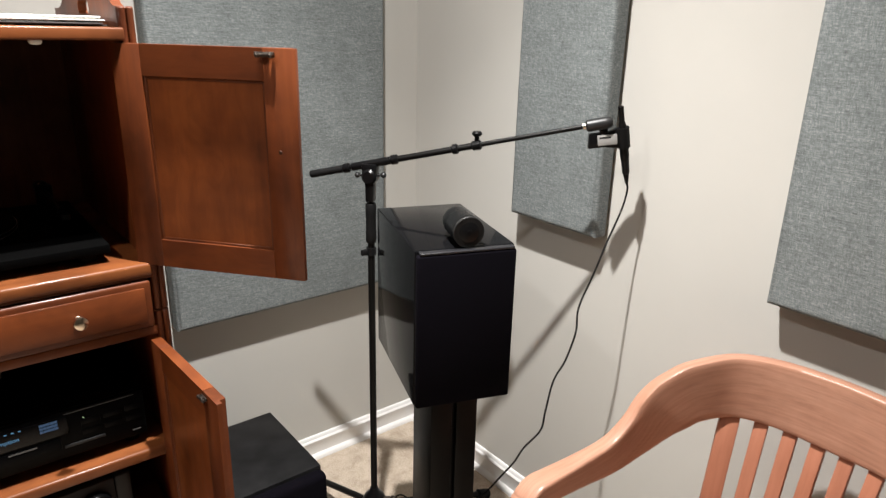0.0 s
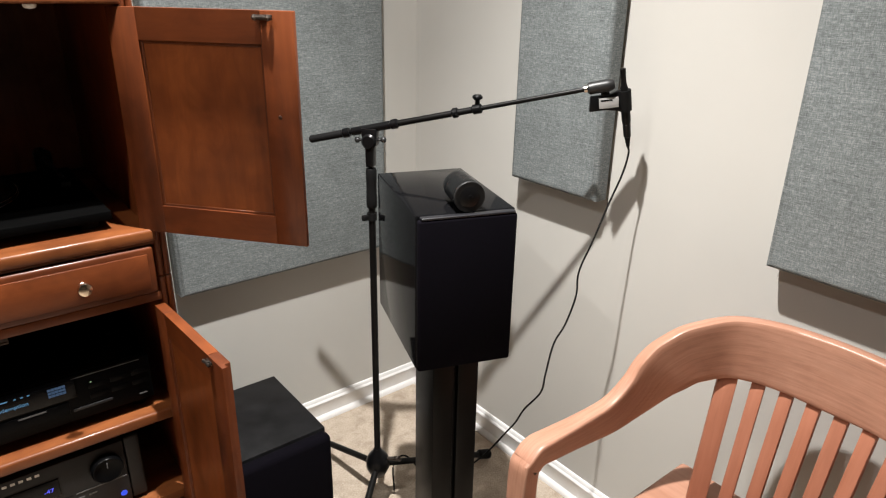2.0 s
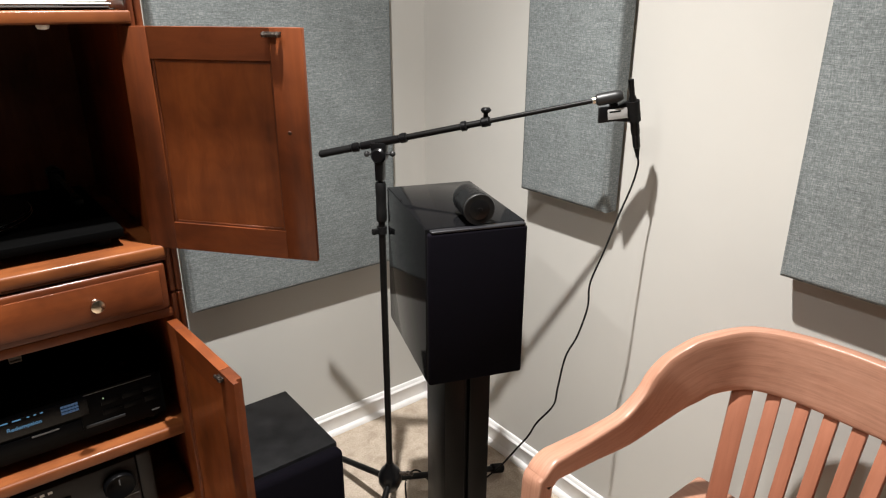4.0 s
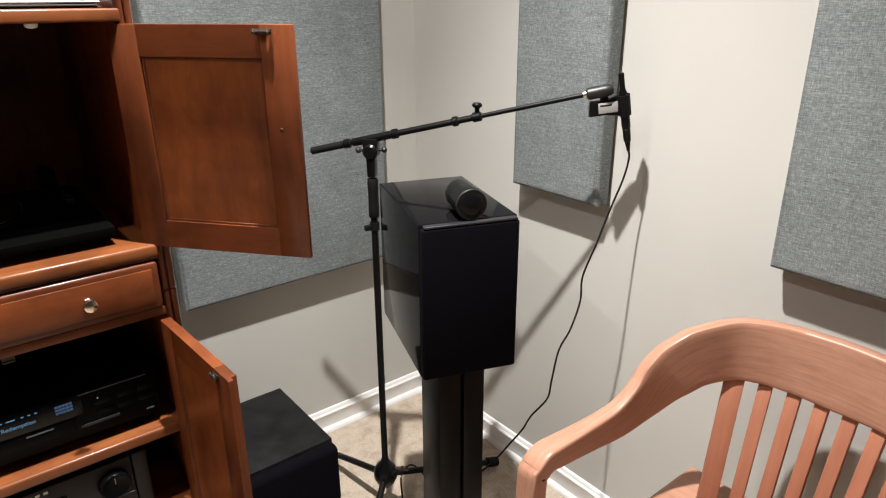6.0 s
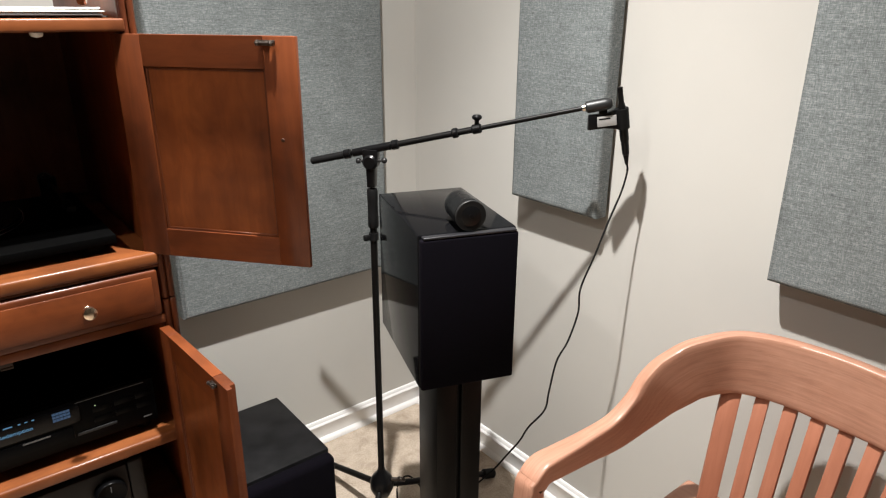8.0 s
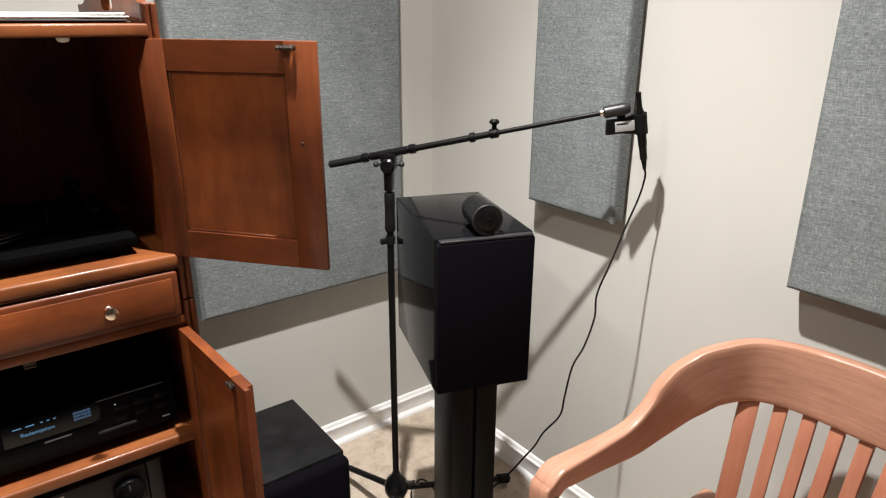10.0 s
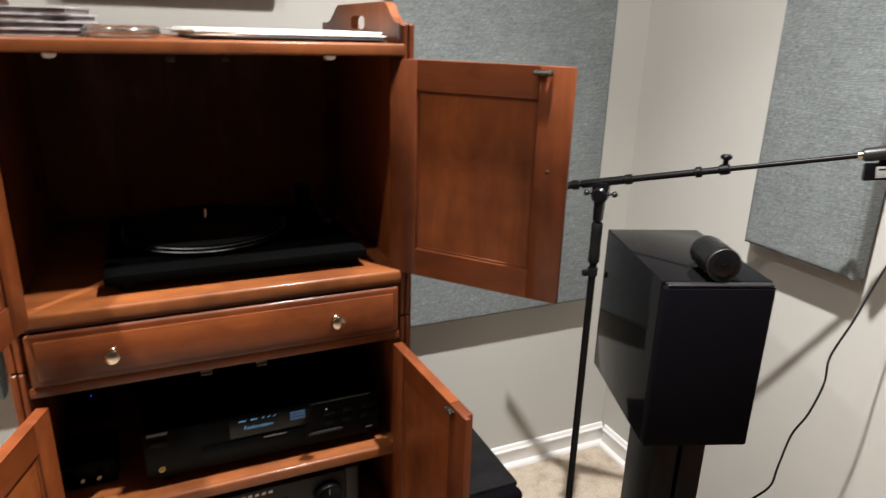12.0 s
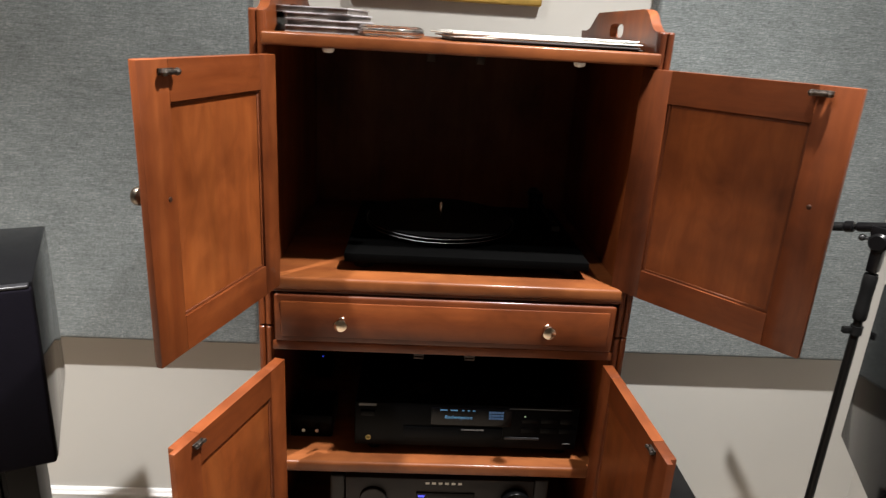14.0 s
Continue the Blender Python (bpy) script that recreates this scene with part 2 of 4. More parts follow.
def bm_box(x0, x1, y0, y1, z0, z1, bev=0.0, seg=2, bm=None):
    """A box between the given coordinates, with rounded edges; added to bm if one is given."""
    b = bmesh.new()
    bmesh.ops.create_cube(b, size=1.0, matrix=Matrix.Translation(((x0 + x1) / 2, (y0 + y1) / 2, (z0 + z1) / 2)) @ Matrix.Diagonal((x1 - x0, y1 - y0, z1 - z0, 1)))
    if bev:
        bmesh.ops.bevel(b, geom=b.edges[:], offset=bev, segments=seg, profile=0.5, affect="EDGES")
    return join(bm, b) if bm is not None else b


def join(a, b):
    """Add bmesh b to bmesh a."""
    tmp = bpy.data.meshes.new("tmp")
    b.to_mesh(tmp)
    a.from_mesh(tmp)
    b.free()
    bpy.data.meshes.remove(tmp)
    return a


def bm_lathe(profile, n=32, m=None, bm=None):
    """A turned solid: profile rows of (radius, height) round z, moved by m."""
    b = bmesh.new()
    rings = []
    for r, h in profile:
        rings.append([b.verts.new((r * math.cos(2 * math.pi * k / n), r * math.sin(2 * math.pi * k / n), h)) for k in range(n)] if r > 1e-6 else [b.verts.new((0, 0, h))])
    for p, q in zip(rings, rings[1:]):
        for k in range(n):
            a, c = p[k % len(p)], p[(k + 1) % len(p)]
            d, e = q[(k + 1) % len(q)], q[k % len(q)]
            face = []
            for v in (a, c, d, e):
                if v not in face:
                    face.append(v)
            if len(face) > 2:
                b.faces.new(face)
    for ring in (rings[0], rings[-1]):
        if len(ring) > 2:
            b.faces.new(ring)
    bmesh.ops.recalc_face_normals(b, faces=b.faces[:])
    if m is not None:
        bmesh.ops.transform(b, matrix=m, verts=b.verts[:])
    return join(bm, b) if bm is not None else b


def along(p, q):
    """A pose at p whose z axis points to q."""
    d = Vector(q) - Vector(p)
    return Matrix.Translation(p) @ d.to_track_quat("Z", "Y").to_matrix().to_4x4()


def bm_rod(p, q, r, r2=None, n=20, bev=0.0, bm=None):
    """A round rod from p to q."""
    ln = (Vector(q) - Vector(p)).length
    r2 = r if r2 is None else r2
    prof = [(0, 0), (r - bev, 0), (r, bev), (r2, ln - bev), (r2 - bev, ln), (0, ln)] if bev else [(0, 0), (r, 0), (r2, ln), (0, ln)]
    return bm_lathe(prof, n, along(p, q), bm)


def smooth_path(points, steps=8):
    """Catmull-Rom through the points."""
    pts = [Vector(p) for p in points]
    pts = [2 * pts[0] - pts[1]] + pts + [2 * pts[-1] - pts[-2]]
    out = []
    for k in range(1, len(pts) - 2):
        a, b, c, d = pts[k - 1:k + 3]
        for s in range(steps):
            t = s / steps
            out.append(0.5 * (2 * b + (c - a) * t + (2 * a - 5 * b + 4 * c - d) * t * t + (3 * b - a - 3 * c + d) * t ** 3))
    return out + [pts[-2]]


def bm_tube(points, r, n=8, steps=8, bm=None):
    """A round cable through the points."""
    path = smooth_path(points, steps)
    b = bmesh.new()
    rings = []
    up = Vector((0.31, 0.17, 0.93))
    for k, p in enumerate(path):
        d = (path[min(k + 1, len(path) - 1)] - path[max(k - 1, 0)]).normalized()
        s = d.cross(up).normalized()
        w = s.cross(d)
        rings.append([b.verts.new(p + r * (math.cos(2 * math.pi * j / n) * s + math.sin(2 * math.pi * j / n) * w)) for j in range(n)])
    for p, q in zip(rings, rings[1:]):
        for j in range(n):
            b.faces.new((p[j], p[(j + 1) % n], q[(j + 1) % n], q[j]))
    b.faces.new(rings[0])
    b.faces.new(rings[-1])
    bmesh.ops.recalc_face_normals(b, faces=b.faces[:])
    return join(bm, b) if bm is not None else b


def bm_prism(outline, depth, m=None, bev=0.0, bm=None):
    """An outline of (x, z) pushed along y by depth."""
    b = bmesh.new()
    vs = [b.verts.new((x, 0, z)) for x, z in outline]
    f = b.faces.new(vs)
    ex = bmesh.ops.extrude_face_region(b, geom=[f])
    bmesh.ops.translate(b, vec=(0, depth, 0), verts=[v for v in ex["geom"] if isinstance(v, bmesh.types.BMVert)])
    bmesh.ops.recalc_face_normals(b, faces=b.faces[:])
    if bev:
        bmesh.ops.bevel(b, geom=b.edges[:], offset=bev, segments=2, profile=0.5, affect="EDGES")
    if m is not None:
        bmesh.ops.transform(b, matrix=m, verts=b.verts[:])
    return join(bm, b) if bm is not None else b


def mesh_object(name, bm, material, smooth=True):
    me = bpy.data.meshes.new(name)
    bm.to_mesh(me)
    bm.free()
    if smooth:
        for p in me.polygons:
            p.use_smooth = True
        me.set_sharp_from_angle(angle=radians(38))
    me.materials.append(material)
    return new(name, me)


def thing(name, label, category, m=None, group=""):
    """An Empty at a thing's base, which its parts hang on."""
    ob = new(name)
    ob.empty_display_size = 0.05
    if m is not None:
        ob.matrix_world = m
    return tagged(ob, label, category, group)


def part(name, bm, material, parent, label="", m=None):
    ob = mesh_object(name, bm, material)
    ob.parent = parent
    if m is not None:
        ob.matrix_local = m
    return tagged(ob, label)


def single(name, bm, material, label, category, m=None, group=""):
    """A thing that is one mesh."""
    ob = mesh_object(name, bm, material)
    if m is not None:
        ob.matrix_world = m
    return tagged(ob, label, category, group)


def structure(name, bm, material, label="", category=""):
    return tagged(mesh_object(name, bm, material), label, category, kind="structure")


def lettering(text, size, m, material, parent, name="lettering"):
    """Flat letters in the built-in font, centred, as a mesh part."""
    c = bpy.data.curves.new("letters", "FONT")
    c.body, c.size, c.align_x, c.align_y, c.extrude = text, size, "CENTER", "CENTER", 0.0003
    tmp = bpy.data.objects.new("letters", c)
    scene.collection.objects.link(tmp)
    me = bpy.data.meshes.new_from_object(tmp.evaluated_get(bpy.context.evaluated_depsgraph_get()))
    bpy.data.objects.remove(tmp)
    bpy.data.curves.remove(c)
    me.name = name
    me.materials.clear()
    me.materials.append(material)
    ob = new(name, me)
    ob.parent = parent
    ob.matrix_local = m
    return ob


# ---- room ----
structure("floor", bm_box(WW - 0.1, WB + 0.1, WS - 0.1, WA + 0.1, -0.1, 0.0), M_CARPET, "beige cut-pile carpet covering the whole floor", "carpet")
structure("ceiling", bm_box(WW - 0.1, WB + 0.1, WS - 0.1, WA + 0.1, TOP, TOP + 0.1), M_CEIL, "plain white painted ceiling", "ceiling")
structure("wall_north", bm_box(WW - 0.1, WB + 0.1, WA, WA + 0.1, 0, TOP), M_WALL, "smooth greige painted wall behind the cabinet", "wall")
structure("wall_east", bm_box(WB, WB + 0.1, WS, WA, 0, TOP), M_WALL, "smooth greige painted wall with acoustic panels", "wall")
structure("wall_south", bm_box(WW - 0.1, WB + 0.1, WS - 0.1, WS, 0, TOP), M_WALL, "plain greige painted wall", "wall")
structure("wall_west", bm_box(WW - 0.1, WW, WS, WA, 0, TOP), M_WALL, "plain greige painted wall", "wall")


def baseboard(name, length, m):
    """White moulded baseboard with a shoe moulding; runs along x, its face towards -y."""
    prof = [(0, 0), (0.024, 0), (0.024, 0.006), (0.021, 0.014), (0.015, 0.020), (0.0125, 0.022), (0.0125, 0.069), (0.0145, 0.072), (0.0135, 0.076), (0.009, 0.080), (0.0085, 0.086), (0.005, 0.092), (0, 0.093)]
    b = bmesh.new()
    vs = [b.verts.new((0, -d, z)) for d, z in prof]
    f = b.faces.new(vs)
    ex = bmesh.ops.extrude_face_region(b, geom=[f])
    bmesh.ops.translate(b, vec=(length, 0, 0), verts=[v for v in ex["geom"] if isinstance(v, bmesh.types.BMVert)])
    bmesh.ops.recalc_face_normals(b, faces=b.faces[:])
    bmesh.ops.transform(b, matrix=m, verts=b.verts[:])
    return structure(name, b, M_TRIM, "white moulded baseboard with shoe moulding", "baseboard")


baseboard("baseboard_north", WB - WW - 0.003, pose(WW, WA - 0.0005, 0))
baseboard("baseboard_east", WA - WS - 0.025, pose(WB - 0.0005, WA - 0.025, 0, 0, 0, -90))

# ---- acoustic panels ----


def acoustic_panel(w, h, d, m, label):
    """A cloth-wrapped panel; local x across, z up, its face towards -y, its back at y = 0."""
    t = thing("acoustic_panel", label, "acoustic panel", m, "acoustic panels on the walls")
    b = bm_box(0, w, -d, -0.012, 0, h)
    front = [e for e in b.edges if all(v.co.y < -d + 1e-4 for v in e.verts)]
    bmesh.ops.bevel(b, geom=front, offset=0.015, segments=4, profile=0.55, affect="EDGES")
    part("cloth_cover", b, M_CLOTH, t)
    part("backing_frame", bm_box(0.012, w - 0.012, -0.012, 0.0, 0.012, h - 0.012), M_BACKING, t, "plain grey backing frame")
    return t


acoustic_panel(0.725, 1.22, 0.065, pose(0.527, WA - 0.004, 0.660), "wide grey cloth acoustic panel behind the subwoofer and stand")
acoustic_panel(0.70, 1.22, 0.065, pose(-1.175, WA - 0.004, 0.646), "wide grey cloth acoustic panel beside the cabinet")
acoustic_panel(0.312, 1.22, 0.062, pose(WB - 0.004, 1.793, 1.011, 0, 0, -90), "narrow grey cloth acoustic panel behind the microphone")
acoustic_panel(0.61, 1.22, 0.062, pose(WB - 0.004, 1.020, 0.990, 0, 0, -90), "grey cloth acoustic panel above the wooden chair")

# ---- cabinet ----
CF, CB = 1.660, 2.190
XL, XR = -0.298, 0.320
cab = thing("media_cabinet", "cherry-stained wooden media cabinet with four open doors", "cabinet", pose(0, 0, 0))


def side_panel(x0, x1, name):
    """A cabinet side with a shaped lug above the top shelf, pierced by a hand hole."""
    z1 = 1.546
    pts = [(CF, 0.03), (CF, z1), (CF + 0.016, z1), (CF + 0.030, z1 + 0.004), (CF + 0.046, z1 + 0.014), (CF + 0.060, z1 + 0.026), (CF + 0.074, z1 + 0.033), (CF + 0.092, z1 + 0.036), (CB - 0.140, z1 + 0.036), (CB - 0.126, z1 + 0.031), (CB - 0.088, z1 + 0.012), (CB - 0.070, z1 + 0.004), (CB - 0.045, z1), (CB, z1), (CB, 0.03)]
    ring = [2 * math.pi * k / 20 for k in range(20)]
    hole = [(1.905 + 0.046 * math.copysign(abs(math.cos(a)) ** 0.6, math.cos(a)), 1.5465 + 0.0135 * math.copysign(abs(math.sin(a)) ** 0.6, math.sin(a))) for a in ring]
    b = bmesh.new()
    ed = []
    for loop in (pts, hole):
        vs = [b.verts.new((x0, y, z)) for y, z in loop]
        ed += [b.edges.new((vs[k], vs[(k + 1) % len(vs)])) for k in range(len(vs))]
    bmesh.ops.triangle_fill(b, use_beauty=True, edges=ed)
    ex = bmesh.ops.extrude_face_region(b, geom=b.faces[:])
    bmesh.ops.translate(b, vec=(x1 - x0, 0, 0), verts=[v for v in ex["geom"] if isinstance(v, bmesh.types.BMVert)])
    bmesh.ops.recalc_face_normals(b, faces=b.faces[:])
    return part(name, b, M_WOODZ, cab)


side_panel(XL - 0.016, XL, "side_panel")
side_panel(XR, XR + 0.016, "side_panel")
for x in (XL - 0.012, XR + 0.012):
    # rounded and grooved corner posts, in an upper and a lower length
    for z0, z1 in ((0.03, 1.0136), (1.0144, 1.546)):
        b = bm_box(x - 0.013, x + 0.013, CF - 0.004, CF + 0.011, z0, z1, 0.003, 3)
        for dx in (-0.006, 0.006):
            bm_rod((x + dx, CF - 0.0035, z0 + 0.001), (x + dx, CF - 0.0035, z1 - 0.001), 0.0058, n=14, bev=0.002, bm=b)
        part("corner_post", b, M_WOODZ, cab)
part("top_shelf", bm_box(XL - 0.004, XR + 0.004, CF - 0.017, CB + 0.0002, 1.493, 1.513, 0.0035, 3), M_BOARD, cab)
part("hutch_floor", bm_box(XL - 0.004, XR + 0.004, CF - 0.014, CB + 0.0002, 1.086, 1.110, 0.006, 3), M_BOARD, cab)
part("drawer_rail", bm_box(XL - 0.004, XR + 0.004, CF - 0.006, CF + 0.02, 0.966, 0.984, 0.002), M_WOODX, cab)
part("drawer_top_rail", bm_box(XL - 0.004, XR + 0.004, CF - 0.007, CF + 0.02, 1.0800, 1.0858, 0.001), M_WOODX, cab)
part("drawer_divider", bm_box(XL - 0.004, XR + 0.004, CF + 0.021, CB + 0.0002, 0.968, 0.980), M_WOODX, cab)
part("shelf", bm_box(XL - 0.004, XR + 0.004, CF - 0.004, CB + 0.0002, 0.702, 0.726, 0.006, 4), M_BOARD, cab)
part("shelf", bm_box(XL - 0.004, XR + 0.004, CF - 0.004, CB + 0.0002, 0.500, 0.522, 0.003), M_BOARD, cab)
part("bottom_board", bm_box(XL - 0.004, XR + 0.004, CF - 0.004, CB + 0.0002, 0.09, 0.112, 0.003), M_WOODX, cab)
part("plinth", bm_box(XL - 0.004, XR + 0.004, CF + 0.03, CF + 0.05, 0.0, 0.089, 0.002), M_WOODX, cab)
part("back_board", bm_box(XL - 0.012, XR + 0.012, CB + 0.0005, CB + 0.008, 0.05, 1.505), M_BACKBOARD, cab, "dark-stained back board")
for x in (XL - 0.010, XR + 0.010):
    for y in (CF + 0.01, CB - 0.03):
        part("foot", bm_box(x - 0.008, x + 0.008, y - 0.008, y + 0.02, 0.0, 0.031, 0.002), M_WOODZ, cab)

drawer = part("drawer", bm_box(XL + 0.004, XR - 0.004, CF - 0.014, CF + 0.006, 0.986, 1.078, 0.006, 3), M_WOODX, cab, "shallow drawer front with a moulded edge")
part("raised_panel", bm_box(XL + 0.016, XR - 0.016, CF - 0.0175, CF - 0.0135, 0.998, 1.066, 0.0025, 2), M_WOODX, drawer)
part("drawer_box", bm_box(XL + 0.02, XR - 0.02, CF + 0.0065, CB - 0.06, 0.988, 1.05), M_WOODY, drawer)
KNOB = [(0.0, 0.0), (0.0075, 0.0), (0.0075, 0.003), (0.005, 0.006), (0.0048, 0.012), (0.008, 0.016), (0.0125, 0.019), (0.0135, 0.023), (0.012, 0.027), (0.007, 0.029), (0.0, 0.0295)]
for x in (-0.174, 0.192):
    part("knob", bm_lathe(KNOB, 24, along((x, CF - 0.0173, 1.034), (x, CF - 1, 1.034)) @ Matrix.Scale(0.93, 4)), M_BRONZE, drawer, "polished bronze drawer knob")
for x in (-0.200, 0.198):
    part("door_catch", bm_lathe([(0, 0), (0.0095, 0), (0.0095, -0.003), (0.0075, -0.006), (0, -0.0075)], 20, pose(x, CF - 0.004, 1.4925)), M_WHITE, cab, "white plastic catch")
for x in (-0.035, 0.06):
    b = bm_box(x - 0.010, x + 0.010, CF + 0.010, CF + 0.034, 0.950, 0.9655, 0.002)
    bm_rod((x - 0.009, CF + 0.011, 0.951), (x + 0.009, CF + 0.011, 0.951), 0.0028, bm=b)
    part("roller_catch", b, M_CATCH, cab, "dark metal roller catch")
    part("upper_catch", bm_box(x - 0.008, x + 0.008, CF + 0.22, CF + 0.235, 1.470, 1.4925, 0.002), M_CATCH, cab, "dark metal bracket")


def cabinet_door(hx, hy, fx, fy, z0, z1, hinge_side, knob_z, catch_z, h0=0.0, knob_x=0.036):
    """A framed and panelled door from its hinge (hx, hy) to its free edge (fx, fy). Local x runs from hinge to free edge, +y is the inner face."""
    w = math.hypot(fx - hx, fy - hy)
    ang = math.degrees(math.atan2(fy - hy, fx - hx))
    h = z1 - z0
    flip = -1 if hinge_side == "right" else 1
    s, r = 0.046, 0.050
    y0, y1 = (0.0, 0.019)
    inn, out, sg = (y1, y0, 1) if flip > 0 else (y0, y1, -1)
    d = part("door", bm_box(h0 + s - 0.004, w - s - 0.003, y0 + 0.0055, y1 - 0.0055, r - 0.004, h - r + 0.004), M_PANEL, cab, "open framed door of cherry-stained wood", pose(hx, hy, z0, 0, 0, ang))
    part("stile", bm_box(h0 - (0.007 if h0 < -0.01 else 0.0), h0 + s, y0, y1, 0, h, 0.0007), M_WOODZ, d)
    # the free stile is rebated on its outer side
    a, b, e = w - s - 0.006, w - 0.008, w + 0.003
    rebate = [(a, 0.0), (b, 0.0), (b, 0.010), (e, 0.010), (e, 0.019), (a, 0.019)] if flip > 0 else [(a, 0.0), (e, 0.0), (e, 0.009), (b, 0.009), (b, 0.019), (a, 0.019)]
    part("stile", bm_prism([(x, -y) for x, y in rebate], h, pose(0, 0, h, -90) @ Matrix.Diagonal((1, 1, -1, 1)), 0.0007), M_WOODZ, d)
    part("lower_rail", bm_box(h0 + s + 0.0003, w - s - 0.0063, y0 + 0.0002, y1 - 0.0002, 0, r), M_WOODX, d)
    part("upper_rail", bm_box(h0 + s + 0.0003, w - s - 0.0063, y0 + 0.0002, y1 - 0.0002, h - r, h), M_WOODX, d)
    # bead round the recessed panel, its darker colour painting in the recess's shadow line
    ya, yb = (0.0136, 0.0152) if flip > 0 else (0.0038, 0.0054)
    for q in ((h0 + s + 0.0004, h0 + s + 0.0048, r + 0.0004, h - r - 0.0004), (w - s - 0.0108, w - s - 0.0064, r + 0.0004, h - r - 0.0004), (h0 + s + 0.0050, w - s - 0.0110, r + 0.0004, r + 0.0048), (h0 + s + 0.0050, w - s - 0.0110, h - r - 0.0048, h - r - 0.0004)):
        part("panel_bead", bm_box(q[0], q[1], ya, yb, q[2], q[3], 0.0012, 1), M_WOODDARK, d)
    k = along((w - knob_x, out, knob_z), (w - knob_x, out - sg, knob_z)) @ Matrix.Diagonal((0.95, 0.95, 1.05, 1))
    part("knob", bm_lathe(KNOB, 24, k), M_PEWTER, d, "aged pewter knob")
    part("screw_head", bm_lathe([(0, 0), (0.0036, 0), (0.0028, 0.0012), (0, 0.0015)], 14, along((w - knob_x - 0.002, inn, knob_z), (w - knob_x - 0.002, inn + sg, knob_z))), M_SCREW, d)
    # the strike that a roller catch grips
    q = 0.82 if h < 0.5 else 0.6
    c = bm_box(w - 0.045 - 0.017 * q, w - 0.045 + 0.017 * q, min(inn, inn + sg * 0.003), max(inn, inn + sg * 0.003), catch_z - 0.005 * q, catch_z + 0.005 * q, 0.001)
    bm_box(w - 0.049, w - 0.041, min(inn + sg * 0.002, inn + sg * 0.014 * q), max(inn + sg * 0.002, inn + sg * 0.014 * q), catch_z - 0.003, catch_z + 0.003, 0.001, bm=c)
    bm_rod((w - 0.045 - 0.014 * q, inn + sg * 0.011 * q, catch_z), (w - 0.045 + 0.014 * q, inn + sg * 0.011 * q, catch_z), 0.0036 * q, bm=c)
    for e in (-1, 1):
        bm_lathe([(0, -0.006), (0.004, -0.0045), (0.006, 0), (0.004, 0.0045), (0, 0.006)], 14, pose(w - 0.045 + e * 0.014 * q, inn + sg * 0.011 * q, catch_z) @ Matrix.Diagonal((q, q, q, 1)), bm=c)
    part("strike", c, M_DARKMETAL, d, "dark bronze catch strike")
    for hz in (0.05, h - 0.05):
        part("hinge", bm_rod((-0.002, out, hz - 0.022), (-0.002, out, hz + 0.022), 0.0035, n=12), M_DARKMETAL, d)
    return d


cabinet_door(0.317, 1.648, 0.506, 1.414, 1.107, 1.489, "right", 0.220, 0.372, -0.014, 0.028)
cabinet_door(-0.294, 1.648, -0.3855, 1.344, 1.099, 1.480, "left", 0.214, 0.367, 0.008)
cabinet_door(0.304, 1.640, 0.320, 1.358, 0.10, 0.962, "right", 0.40, 0.853, -0.005)
cabinet_door(-0.286, 1.640, -0.383, 1.352, 0.10, 0.963, "left", 0.40, 0.852, 0.011)

# ---- things inside and on the cabinet ----
tt = thing("turntable", "black turntable with a low platter inside the cabinet", "turntable", pose(0.052, 1.876, 1.1105))
b = bm_box(-0.228, 0.214, -0.189, 0.185, 0.0175, 0.034, 0.0015)
part("plinth", b, M_DECK, tt, "thin black plinth")
for x in (-0.195, 0.180):
    for y in (-0.15, 0.15):
        part("foot", bm_rod((x, y, 0), (x, y, 0.0180), 0.018, n=20), M_RUBBER, tt)
part("platter", bm_lathe([(0, 0), (0.143, 0), (0.146, 0.002), (0.146, 0.006), (0.1485, 0.0075), (0.150, 0.010), (0.150, 0.014), (0.1475, 0.0162), (0, 0.0162)], 72, pose(-0.052, 0.008, 0.036)), M_GLOSS, tt, "glossy black platter")
for rim_z in (0.0445, 0.0515):
    part("rim_line", bm_lathe([(0.1500, -0.0006), (0.1508, 0.0), (0.1500, 0.0006), (0.1492, 0.0), (0.1500, -0.0006)], 72, pose(-0.052, 0.008, rim_z)), M_RIM, tt, "thin bright line on the platter's rim")
part("record_mat", bm_lathe([(0, 0), (0.146, 0), (0.147, 0.0025), (0.144, 0.0035), (0.05, 0.003), (0, 0.003)], 64, pose(-0.052, 0.008, 0.0525)), M_RUBBER, tt)
part("spindle", bm_lathe([(0, 0), (0.0036, 0), (0.0036, 0.025), (0.002, 0.029), (0, 0.029)], 14, pose(-0.052, 0.008, 0.0555)), M_CHROME, tt, "bright steel spindle")
b = bm_rod((0.165, 0.13, 0.034), (0.165, 0.13, 0.085), 0.016, n=20, bev=0.002)
bm_rod((0.165, 0.175, 0.075), (0.165, -0.06, 0.075), 0.0045, n=12, bm=b)
bm_rod((0.165, 0.165, 0.075), (0.165, 0.14, 0.075), 0.014, n=18, bm=b)
bm_box(0.157, 0.173, -0.10, -0.06, 0.064, 0.075, 0.002, bm=b)
part("tonearm", b, M_PLASTIC, tt, "black straight tonearm on its rest")

